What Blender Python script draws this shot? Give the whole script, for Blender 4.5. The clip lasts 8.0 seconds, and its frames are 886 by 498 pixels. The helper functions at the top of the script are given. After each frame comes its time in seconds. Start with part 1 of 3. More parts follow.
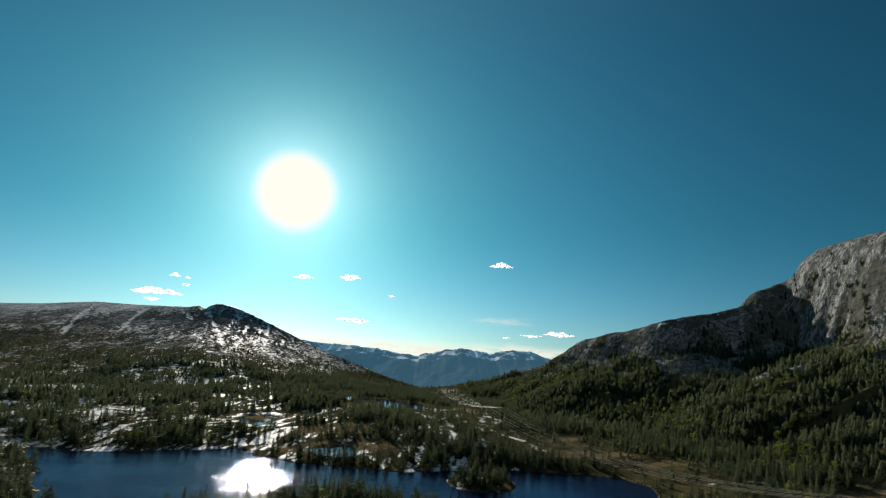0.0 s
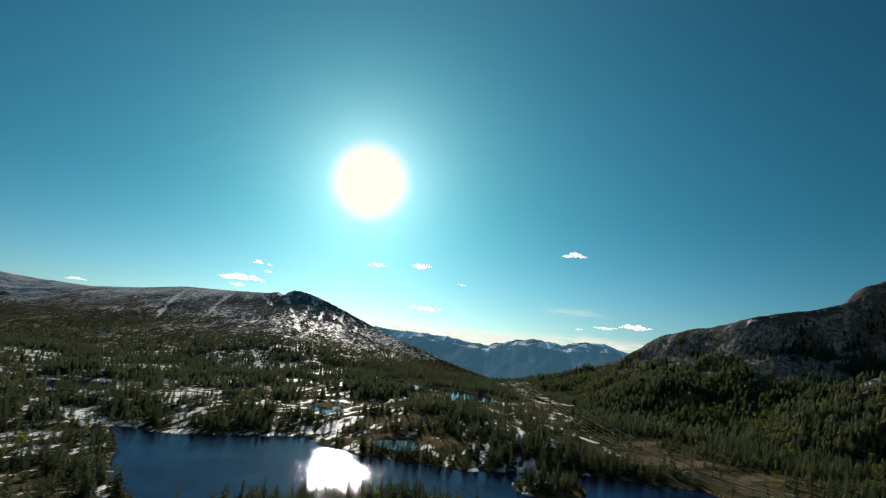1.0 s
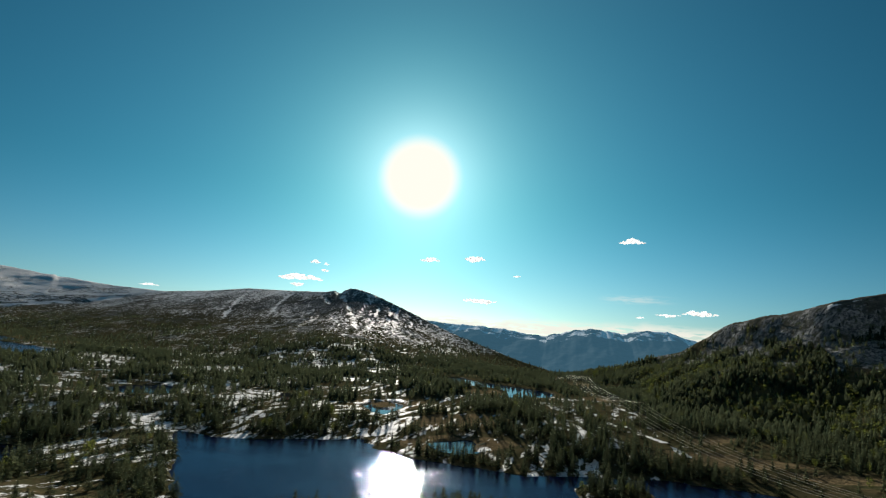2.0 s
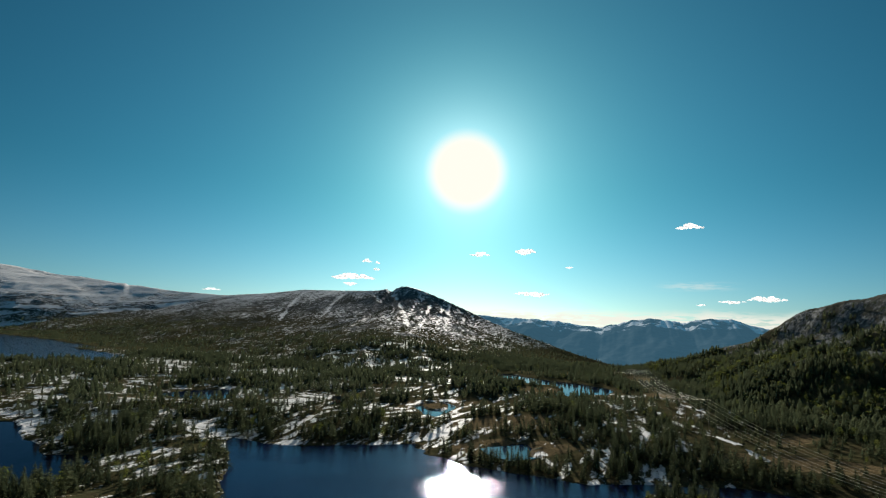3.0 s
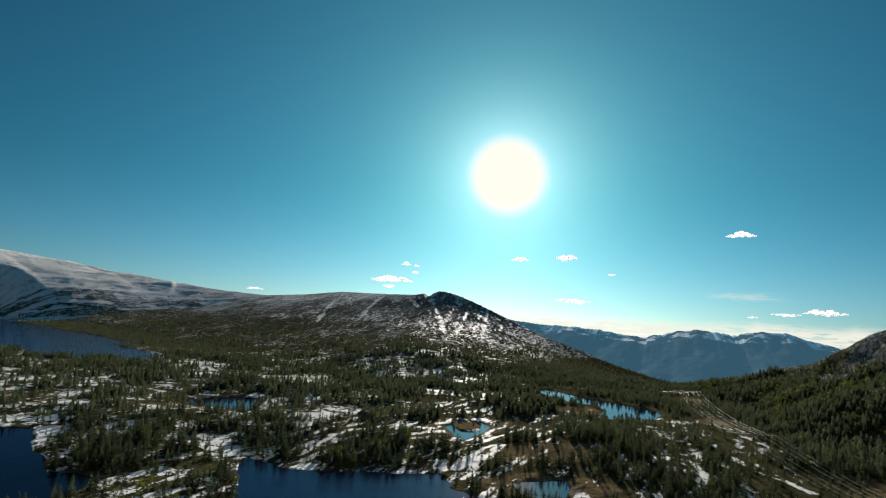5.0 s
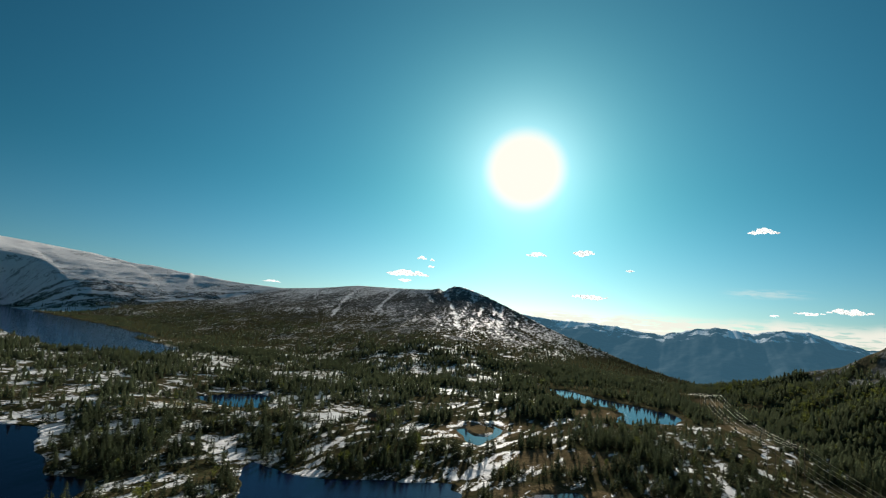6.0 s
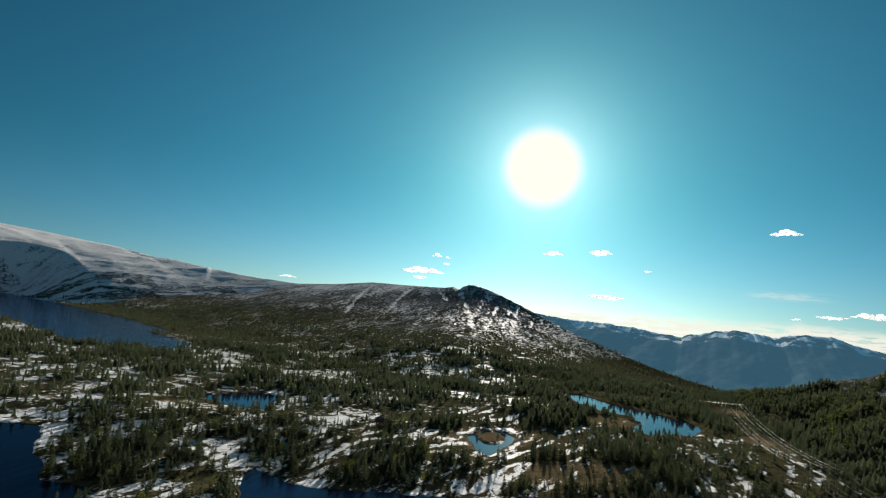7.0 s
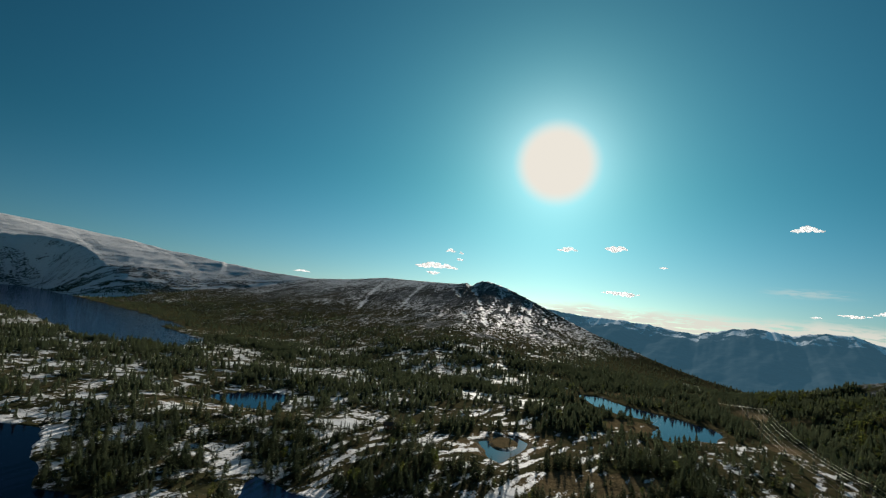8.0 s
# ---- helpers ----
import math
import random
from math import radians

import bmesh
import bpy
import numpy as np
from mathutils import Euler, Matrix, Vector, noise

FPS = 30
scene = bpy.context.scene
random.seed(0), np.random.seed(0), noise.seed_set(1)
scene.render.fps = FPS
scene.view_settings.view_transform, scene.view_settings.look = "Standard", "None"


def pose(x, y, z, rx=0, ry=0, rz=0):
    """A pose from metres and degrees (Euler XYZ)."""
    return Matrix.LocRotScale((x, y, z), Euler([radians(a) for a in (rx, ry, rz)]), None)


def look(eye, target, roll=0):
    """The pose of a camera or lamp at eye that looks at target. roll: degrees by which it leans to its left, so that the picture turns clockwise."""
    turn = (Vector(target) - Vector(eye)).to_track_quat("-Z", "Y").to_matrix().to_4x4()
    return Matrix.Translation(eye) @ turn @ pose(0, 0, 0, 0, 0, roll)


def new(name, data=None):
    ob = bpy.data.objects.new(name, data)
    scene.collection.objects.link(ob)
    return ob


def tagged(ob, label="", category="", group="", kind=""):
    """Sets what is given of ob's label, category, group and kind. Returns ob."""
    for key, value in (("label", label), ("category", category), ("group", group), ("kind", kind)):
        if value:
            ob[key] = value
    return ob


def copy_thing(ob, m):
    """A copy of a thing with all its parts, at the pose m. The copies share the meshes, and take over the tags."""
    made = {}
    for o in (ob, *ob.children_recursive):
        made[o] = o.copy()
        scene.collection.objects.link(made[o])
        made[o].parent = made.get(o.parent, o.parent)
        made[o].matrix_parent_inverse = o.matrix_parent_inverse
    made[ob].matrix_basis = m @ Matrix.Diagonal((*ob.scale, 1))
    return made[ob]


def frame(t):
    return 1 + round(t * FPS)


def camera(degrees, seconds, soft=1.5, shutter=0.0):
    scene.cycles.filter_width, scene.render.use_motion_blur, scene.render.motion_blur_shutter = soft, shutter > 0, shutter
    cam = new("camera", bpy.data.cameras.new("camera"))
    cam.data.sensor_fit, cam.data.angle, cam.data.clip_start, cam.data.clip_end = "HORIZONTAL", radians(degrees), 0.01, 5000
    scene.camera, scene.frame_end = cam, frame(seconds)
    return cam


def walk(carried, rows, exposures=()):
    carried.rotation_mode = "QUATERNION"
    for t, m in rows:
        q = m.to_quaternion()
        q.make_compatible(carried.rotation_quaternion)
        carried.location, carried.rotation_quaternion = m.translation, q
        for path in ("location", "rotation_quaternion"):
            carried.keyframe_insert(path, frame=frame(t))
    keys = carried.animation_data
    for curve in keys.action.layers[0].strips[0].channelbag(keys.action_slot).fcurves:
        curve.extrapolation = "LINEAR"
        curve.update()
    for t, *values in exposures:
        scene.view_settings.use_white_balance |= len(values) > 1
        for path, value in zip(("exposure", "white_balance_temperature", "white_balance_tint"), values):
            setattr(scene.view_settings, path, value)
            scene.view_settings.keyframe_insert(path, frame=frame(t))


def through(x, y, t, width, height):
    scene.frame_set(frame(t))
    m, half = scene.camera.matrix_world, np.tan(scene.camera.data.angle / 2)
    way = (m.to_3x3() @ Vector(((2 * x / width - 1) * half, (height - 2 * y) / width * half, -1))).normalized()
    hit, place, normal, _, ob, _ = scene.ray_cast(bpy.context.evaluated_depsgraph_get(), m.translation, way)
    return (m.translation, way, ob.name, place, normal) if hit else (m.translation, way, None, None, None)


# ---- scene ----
# The camera: a drone that climbs and swings to its left over a mountain valley.
cam = camera(79.18, 8.0, soft=1.15)
PATH = [
    (0.0, pose(0.00, 0.00, 54.00, 101.99, -3.29, -0.47)),
    (0.5, pose(1.36, 6.80, 55.84, 100.91, -4.51, 3.79)),
    (1.0, pose(2.22, 12.36, 57.48, 100.28, -4.98, 6.98)),
    (1.5, pose(3.01, 16.99, 59.38, 99.75, -4.48, 9.85)),
    (3.0, pose(2.69, 33.28, 64.84, 98.27, -1.77, 18.61)),
    (3.5, pose(1.56, 40.25, 66.39, 98.65, -1.99, 20.30)),
    (4.0, pose(0.50, 46.60, 68.37, 98.79, -2.49, 21.15)),
    (4.5, pose(-0.93, 52.60, 70.52, 98.76, -2.99, 21.89)),
    (6.0, pose(-5.70, 70.43, 77.27, 97.73, -4.15, 24.31)),
    (6.5, pose(-7.15, 76.09, 79.69, 97.51, -4.50, 25.11)),
    (7.0, pose(-8.65, 81.79, 81.82, 97.29, -5.14, 25.89)),
    (7.5, pose(-10.41, 87.65, 84.00, 96.97, -5.46, 26.61)),
    (8.0, pose(-12.91, 93.90, 85.87, 96.64, -5.56, 27.34)),
]
EXPOSURES = [(0.0, 0.57), (6.5, 0.57), (7.5, 0.60), (7.8, 0.42), (8.0, 0.24)]
walk(cam, PATH, EXPOSURES)

# ---- light ----
SUN_AZ, SUN_EL = radians(-16.5), radians(16.5)
TO_SUN = Vector((math.sin(SUN_AZ) * math.cos(SUN_EL), math.cos(SUN_AZ) * math.cos(SUN_EL), math.sin(SUN_EL)))
sun = new("sun", bpy.data.lights.new("sun", "SUN"))
sun.data.energy, sun.data.angle, sun.data.color = 5.0, radians(0.53), (1.0, 0.93, 0.82)
sun.matrix_world = look((0, 0, 900), Vector((0, 0, 900)) - TO_SUN)


class Nodes:
    """A short way to write node trees."""

    def __init__(self, tree):
        self.tree = tree
        tree.nodes.clear()

    def add(self, kind, inputs=None, **settings):
        node = self.tree.nodes.new(kind)
        for key, value in settings.items():
            setattr(node, key, value)
        for key, value in (inputs or {}).items():
            self.put(node.inputs[key], value)
        return node

    def put(self, socket, value):
        if isinstance(value, bpy.types.NodeSocket):
            self.tree.links.new(value, socket)
        elif isinstance(value, bpy.types.Node):
            self.tree.links.new(value.outputs[0], socket)
        else:
            socket.default_value = value

    def math(self, op, a, b=0.0, c=0.0, clamp=False):
        return self.add("ShaderNodeMath", {0: a, 1: b, 2: c}, operation=op, use_clamp=clamp).outputs[0]

    def mix(self, f, a, b, blend="MIX"):
        n = self.add("ShaderNodeMix", data_type="RGBA", blend_type=blend)
        for s, v in ((0, f), (6, a), (7, b)):
            self.put(n.inputs[s], v)
        return n.outputs[2]

    def step(self, value, lo, hi):
        return self.add("ShaderNodeMapRange", {0: value, 1: lo, 2: hi}, interpolation_type="SMOOTHSTEP").outputs[0]

    def noise(self, vector, scale, detail=4.0, rough=0.55, distortion=0.0):
        return self.add("ShaderNodeTexNoise", {"Vector": vector, "Scale": scale, "Detail": detail, "Roughness": rough, "Distortion": distortion}).outputs[0]


world = bpy.data.worlds.new("world")
scene.world = world
world.use_nodes = True
n = Nodes(world.node_tree)
sky = n.add("ShaderNodeTexSky", sky_type="NISHITA", sun_disc=False, sun_elevation=SUN_EL, sun_rotation=SUN_AZ, altitude=900.0,
            air_density=1.0, dust_density=0.6, ozone_density=2.0)
ray_way = n.add("ShaderNodeTexCoord").outputs["Generated"]
rise = n.add("ShaderNodeSeparateXYZ", {0: ray_way}).outputs[2]
tone = n.mix(n.step(rise, 0.0, 0.27), (0.46, 1.10, 1.36, 1.0), (0.22, 0.93, 1.02, 1.0))
# Above the view the sky is brightened to add fill light below.
tone = n.mix(n.step(rise, 0.5, 0.95), tone, (0.95, 1.25, 1.20, 1.0))
# The bright air round the sun, by the angle from it.
facing = n.add("ShaderNodeVectorMath", {0: ray_way, 1: TO_SUN}, operation="DOT_PRODUCT").outputs["Value"]
angle = n.math("ARCCOSINE", n.math("MINIMUM", facing, 1.0))
deep = n.math("SUBTRACT", 1.0, n.math("MULTIPLY", n.step(angle, radians(18), radians(62)), 0.30))
tint = n.mix(1.0, sky.outputs[0], tone, "MULTIPLY")


def scaled(colour, factor):
    return n.add("ShaderNodeVectorMath", {0: colour, 3: factor}, operation="SCALE").outputs[0]


def summed(a, b):
    return n.add("ShaderNodeVectorMath", {0: a, 1: b}, operation="ADD").outputs[0]


def fading(value, size, strength):
    return n.math("MULTIPLY", n.math("EXPONENT", n.math("MULTIPLY", value, -1 / size)), strength)


low = fading(n.math("MAXIMUM", rise, 0.0), 0.045, 1.0)
air = scaled(tint, n.math("MULTIPLY", deep, 0.036))
air = summed(air, scaled((0.95, 1.0, 0.97), fading(angle, radians(3.4), 0.72)))
air = summed(air, scaled((0.36, 1.08, 1.10), fading(angle, radians(13.0), 0.16)))
air = summed(air, scaled((0.50, 0.15, 0.28), n.math("MULTIPLY", low, fading(angle, radians(22.0), 1.6))))
# A long bank of thin cloud low over the far range, and a wisp above it.
bearing = n.math("ARCTAN2", n.add("ShaderNodeSeparateXYZ", {0: ray_way}).outputs[0], n.add("ShaderNodeSeparateXYZ", {0: ray_way}).outputs[1])
streaks = n.add("ShaderNodeCombineXYZ", {0: n.math("MULTIPLY", bearing, 26.0), 1: n.math("MULTIPLY", rise, 190.0), 2: 3.7}).outputs[0]
puffs = n.noise(streaks, 1.0, 6.0, 0.62, 0.4)
crest_line = n.math("ADD", 0.020, n.math("MULTIPLY", n.noise(n.add("ShaderNodeCombineXYZ", {0: n.math("MULTIPLY", bearing, 11.0)}).outputs[0], 1.0, 3.0), 0.026))
under = n.math("SUBTRACT", 1.0, n.step(n.math("SUBTRACT", rise, crest_line), -0.010, 0.010))
span = n.math("MULTIPLY", n.step(bearing, radians(-24), radians(-13)), n.math("SUBTRACT", 1.0, n.step(bearing, radians(24), radians(40))))
bank = n.math("MULTIPLY", n.math("MULTIPLY", under, span), n.step(puffs, 0.34, 0.50))
wisp = n.math("MULTIPLY", n.math("MULTIPLY", n.step(bearing, radians(2), radians(6)), n.math("SUBTRACT", 1.0, n.step(bearing, radians(7), radians(11)))),
              n.math("MULTIPLY", n.math("SUBTRACT", 1.0, n.step(n.math("ABSOLUTE", n.math("SUBTRACT", rise, 0.080)), 0.001, 0.010)), n.step(puffs, 0.40, 0.62)))
white = n.math("ADD", n.math("MULTIPLY", bank, 0.92), n.math("MULTIPLY", wisp, 0.35), clamp=True)
air = n.mix(white, air, (0.62, 0.60, 0.53, 1.0))
# The disc, as wide as its glare.
core = n.math("SUBTRACT", 1.0, n.step(angle, radians(2.9), radians(4.8)))
air = n.mix(core, air, (0.71, 0.668, 0.595, 1.0))
n.add("ShaderNodeOutputWorld", {0: n.add("ShaderNodeBackground", {0: air, 1: 1.0})})

# ---- materials ----


def material(name):
    m = bpy.data.materials.new(name)
    m.use_nodes = True
    return m, Nodes(m.node_tree)


def finish(n, shader):
    n.add("ShaderNodeOutputMaterial", {0: shader})


def plain(name, colour, rough=0.7, metal=0.0, vary=0.25, scale=4.0):
    m, n = material(name)
    pos = n.add("ShaderNodeTexCoord").outputs["Object"]
    dark = tuple(c * (1 - vary) for c in colour) + (1.0,)
    col = n.mix(n.noise(pos, scale), dark, (*colour, 1.0))
    finish(n, n.add("ShaderNodeBsdfPrincipled", {"Base Color": col, "Roughness": rough, "Metallic": metal}))
    return m


def ground_material():
    """Forest floor, dry bog grass, bare rock and old snow, by the cover stored on the ground."""
    m, n = material("ground_cover")
    pos = n.add("ShaderNodeNewGeometry").outputs["Position"]
    marks = n.add("ShaderNodeAttribute", attribute_name="cover")
    cover = n.add("ShaderNodeSeparateColor", {0: marks.outputs["Color"]})
    rock_c, bog_c, snow_c, run = cover.outputs[0], cover.outputs[1], cover.outputs[2], marks.outputs["Alpha"]
    fine, mid, broad = n.noise(pos, 0.9, 5.0), n.noise(pos, 0.16, 5.0), n.noise(pos, 0.03, 4.0)
    floor = n.mix(n.step(mid, 0.35, 0.65), (0.042, 0.044, 0.022, 1), (0.080, 0.064, 0.034, 1))
    floor = n.mix(n.step(broad, 0.45, 0.7), floor, (0.045, 0.045, 0.022, 1))
    floor = n.mix(n.math("MULTIPLY", n.step(fine, 0.5, 0.75), 0.5), floor, (0.090, 0.070, 0.040, 1))
    # Heath above the spruce line, greyed with height to stand in for haze.
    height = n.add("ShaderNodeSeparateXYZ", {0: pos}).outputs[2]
    hazed_heath = n.mix(n.step(mid, 0.35, 0.65), (0.062, 0.068, 0.072, 1), (0.122, 0.126, 0.126, 1))
    floor = n.mix(n.math("MULTIPLY", n.step(n.math("ADD", height, n.math("MULTIPLY", broad, 40.0)), 60.0, 150.0), 0.6), floor, hazed_heath)
    bog = n.mix(n.step(mid, 0.3, 0.7), (0.115, 0.083, 0.044, 1), (0.060, 0.051, 0.028, 1))
    bog = n.mix(n.step(fine, 0.4, 0.7), bog, (0.185, 0.140, 0.080, 1))
    crack = n.noise(n.add("ShaderNodeMapping", {0: pos, 3: (1.0, 1.0, 0.3)}).outputs[0], 0.24, 8.0, 0.68, 0.9)
    slab = n.noise(n.add("ShaderNodeMapping", {0: pos, 2: (0.5, 0.0, 0.4), 3: (1.0, 1.0, 2.2)}).outputs[0], 0.06, 6.0, 0.65, 0.7)
    rock = n.mix(n.step(crack, 0.40, 0.60), (0.040, 0.046, 0.050, 1), (0.275, 0.278, 0.278, 1))
    rock = n.mix(n.math("MULTIPLY", n.step(slab, 0.50, 0.62), 0.75), rock, (0.075, 0.08, 0.078, 1))
    rock = n.mix(n.math("MULTIPLY", n.step(mid, 0.54, 0.64), 0.7), rock, (0.055, 0.065, 0.028, 1))
    clump = n.noise(pos, 0.055, 4.0)
    edge = n.math("ADD", n.math("MULTIPLY", n.math("SUBTRACT", mid, 0.5), 0.5), n.math("MULTIPLY", n.math("SUBTRACT", fine, 0.5), 0.22))
    edge = n.math("ADD", edge, n.math("MULTIPLY", n.math("SUBTRACT", clump, 0.5), 0.6))
    lumps = n.noise(n.add("ShaderNodeMapping", {0: pos, 2: (0, 0, -0.2), 3: (1.0, 0.6, 1.0)}).outputs[0], 0.42, 4.0, 0.6)
    col = n.mix(n.step(n.math("ADD", bog_c, edge), 0.42, 0.58), floor, bog)
    col = n.mix(n.step(n.math("ADD", rock_c, edge), 0.42, 0.58), col, rock)
    # Old snow: on the slopes it lies in narrow runs down the fall, on the flats in broad banks.
    runs = n.noise(n.add("ShaderNodeMapping", {0: pos, 2: (0, 0, -0.25), 3: (1.0, 0.34, 0.5)}).outputs[0], 0.17, 6.0, 0.66, 0.5)
    ragged = n.math("ADD", n.math("MULTIPLY", n.math("SUBTRACT", runs, 0.5), 0.85), n.math("MULTIPLY", n.math("SUBTRACT", fine, 0.5), 0.25))
    lying = n.math("ADD", snow_c, n.add("ShaderNodeMix", {0: run, 2: n.math("ADD", edge, n.math("MULTIPLY", n.math("SUBTRACT", lumps, 0.5), 0.62)), 3: n.math("ADD", ragged, n.math("MULTIPLY", n.math("SUBTRACT", lumps, 0.5), 0.25))}, data_type="FLOAT").outputs[0])
    white = n.step(lying, 0.485, 0.535)
    snow = n.mix(fine, (0.66, 0.67, 0.69, 1), (0.86, 0.85, 0.83, 1))
    snow = n.mix(n.math("MULTIPLY", n.step(mid, 0.5, 0.7), 0.35), snow, (0.50, 0.46, 0.40, 1))
    col = n.mix(white, col, snow)
    bump = n.add("ShaderNodeBump", {"Height": n.math("ADD", n.math("MULTIPLY", n.math("ADD", mid, n.math("MULTIPLY", slab, n.math("MULTIPLY", rock_c, 3.0))), 3.0), n.math("MULTIPLY", n.math("ADD", fine, n.math("MULTIPLY", white, 0.6)), 0.6)),
                                    "Strength": 0.8, "Distance": 0.6})
    rough = n.math("SUBTRACT", 0.95, n.math("MULTIPLY", white, 0.35))
    finish(n, n.add("ShaderNodeBsdfPrincipled", {"Base Color": col, "Roughness": rough, "Normal": bump, "Specular IOR Level": n.math("MULTIPLY", white, 0.011)}))
    return m


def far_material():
    """Blue distant ranges with snow on their tops, the haze put in as emission."""
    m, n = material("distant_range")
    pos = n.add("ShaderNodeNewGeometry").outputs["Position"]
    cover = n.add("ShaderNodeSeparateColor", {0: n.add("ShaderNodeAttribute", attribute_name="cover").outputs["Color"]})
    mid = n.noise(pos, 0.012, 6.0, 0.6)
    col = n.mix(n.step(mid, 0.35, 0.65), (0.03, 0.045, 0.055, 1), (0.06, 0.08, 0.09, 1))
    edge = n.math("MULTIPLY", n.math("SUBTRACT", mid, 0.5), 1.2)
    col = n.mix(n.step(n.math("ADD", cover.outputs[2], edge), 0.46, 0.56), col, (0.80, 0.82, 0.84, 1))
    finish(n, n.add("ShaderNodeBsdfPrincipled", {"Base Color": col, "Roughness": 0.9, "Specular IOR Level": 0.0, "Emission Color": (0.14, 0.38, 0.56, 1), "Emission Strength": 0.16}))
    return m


def water_material(name, low, gusts, body, gloss):
    """Lake water: dark depth under a skin that shines by its Fresnel share, with ripples, more where the wind catches it."""
    m, n = material(name)
    pos = n.add("ShaderNodeNewGeometry").outputs["Position"]
    waves = n.add("ShaderNodeMapping", {0: pos, 2: (0, 0, -0.25), 3: (1.0, 1.3, 1.0)}).outputs[0]
    calm = n.step(n.noise(pos, 0.015, 3.0), 0.35, 0.65)
    h = n.math("ADD", n.noise(waves, 1.3, 3.0, 0.65), n.math("ADD", n.math("MULTIPLY", n.noise(waves, 0.4, 3.0), 0.8), n.math("MULTIPLY", n.noise(waves, 0.11, 2.0), 1.6)))
    bump = n.add("ShaderNodeBump", {"Height": h, "Strength": n.math("ADD", low, n.math("MULTIPLY", calm, gusts)), "Distance": 0.4})
    depth = n.add("ShaderNodeBsdfDiffuse", {0: (*body, 1)})
    skin = n.add("ShaderNodeBsdfGlossy", {"Color": (*gloss, 1), "Roughness": 0.03, "Normal": bump})
    share = n.add("ShaderNodeFresnel", {"IOR": 1.33, "Normal": bump})
    finish(n, n.add("ShaderNodeMixShader", {0: share, 1: depth, 2: skin}))
    return m


def needle_material(name, dark, light, through=0.35, gaps=0.30):
    """Foliage: part of the light passes through the leaves, and part through the gaps between them."""
    m, n = material(name)
    pos = n.add("ShaderNodeNewGeometry").outputs["Position"]
    isle = n.add("ShaderNodeNewGeometry").outputs["Random Per Island"]
    tree = n.noise(pos, 0.11, 2.0, 0.5)
    f = n.math("ADD", n.math("MULTIPLY", n.step(tree, 0.3, 0.7), 0.7), n.math("MULTIPLY", isle, 0.3))
    col = n.mix(f, (*dark, 1), (*light, 1))
    a = n.add("ShaderNodeBsdfDiffuse", {0: col})
    b = n.add("ShaderNodeBsdfTranslucent", {0: col})
    leaf = n.add("ShaderNodeMixShader", {0: through, 1: a, 2: b})
    finish(n, n.add("ShaderNodeMixShader", {0: gaps, 1: leaf, 2: n.add("ShaderNodeBsdfTransparent")}))
    return m


def cloud_material(name, clear):
    m, n = material(name)
    a = n.add("ShaderNodeBsdfTranslucent", {0: (0.95, 0.95, 0.95, 1)})
    b = n.add("ShaderNodeBsdfDiffuse", {0: (0.95, 0.95, 0.95, 1)})
    both = n.add("ShaderNodeMixShader", {0: 0.35, 1: a, 2: b})
    pos = n.add("ShaderNodeNewGeometry").outputs["Position"]
    thin = n.math("ADD", clear, n.math("MULTIPLY", n.step(n.noise(pos, 0.022, 3.0, 0.5), 0.36, 0.66), 0.4))
    # Faint warm emission added, as sunlight alone leaves the puffs too dark.
    self_lit = n.add("ShaderNodeAddShader", {0: both, 1: n.add("ShaderNodeEmission", {0: (1.0, 0.96, 0.90, 1), 1: 0.20})})
    finish(n, n.add("ShaderNodeMixShader", {0: thin, 1: self_lit, 2: n.add("ShaderNodeBsdfTransparent")}))
    return m


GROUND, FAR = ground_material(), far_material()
WATER = water_material("lake_water", 0.07, 0.20, (0.003, 0.0075, 0.032), (0.40, 0.40, 0.50))
POND = water_material("pond_water", 0.02, 0.02, (0.003, 0.009, 0.030), (0.60, 0.64, 0.70))
OPEN_WATER = water_material("open_lake_water", 0.28, 0.05, (0.004, 0.012, 0.042), (0.60, 0.62, 0.72))
DARK_WATER = water_material("dark_lake_water", 0.03, 0.03, (0.0015, 0.003, 0.010), (0.28, 0.27, 0.36))
SPRUCE = needle_material("spruce_needles", (0.070, 0.094, 0.053), (0.138, 0.156, 0.083), 0.62, 0.28)
BIRCH = needle_material("birch_leaves", (0.066, 0.086, 0.020), (0.150, 0.165, 0.036), 0.5)
BARK = plain("bark", (0.10, 0.075, 0.055), 0.9, vary=0.5)
CLOUD = cloud_material("cloud_white", 0.30)
WIRE = plain("aluminium_wire", (0.62, 0.56, 0.46), 0.55, 0.15)
POLE = plain("weathered_pole", (0.16, 0.12, 0.09), 0.85)

# ---- the shape of the land ----


def lattice(ix, iy, seed):
    h = (ix.astype(np.int64) * 374761393 + iy.astype(np.int64) * 668265263 + seed * 974634777) & 0xFFFFFFFF
    h = ((h ^ (h >> 13)) * 1274126177) & 0xFFFFFFFF
    return ((h ^ (h >> 16)) & 0xFFFF) / 65535.0


def value_noise(x, y, seed):
    ix, iy = np.floor(x), np.floor(y)
    fx, fy = x - ix, y - iy
    fx, fy = fx * fx * (3 - 2 * fx), fy * fy * (3 - 2 * fy)
    a, b = lattice(ix, iy, seed), lattice(ix + 1, iy, seed)
    c, d = lattice(ix, iy + 1, seed), lattice(ix + 1, iy + 1, seed)
    return (a + (b - a) * fx) * (1 - fy) + (c + (d - c) * fx) * fy


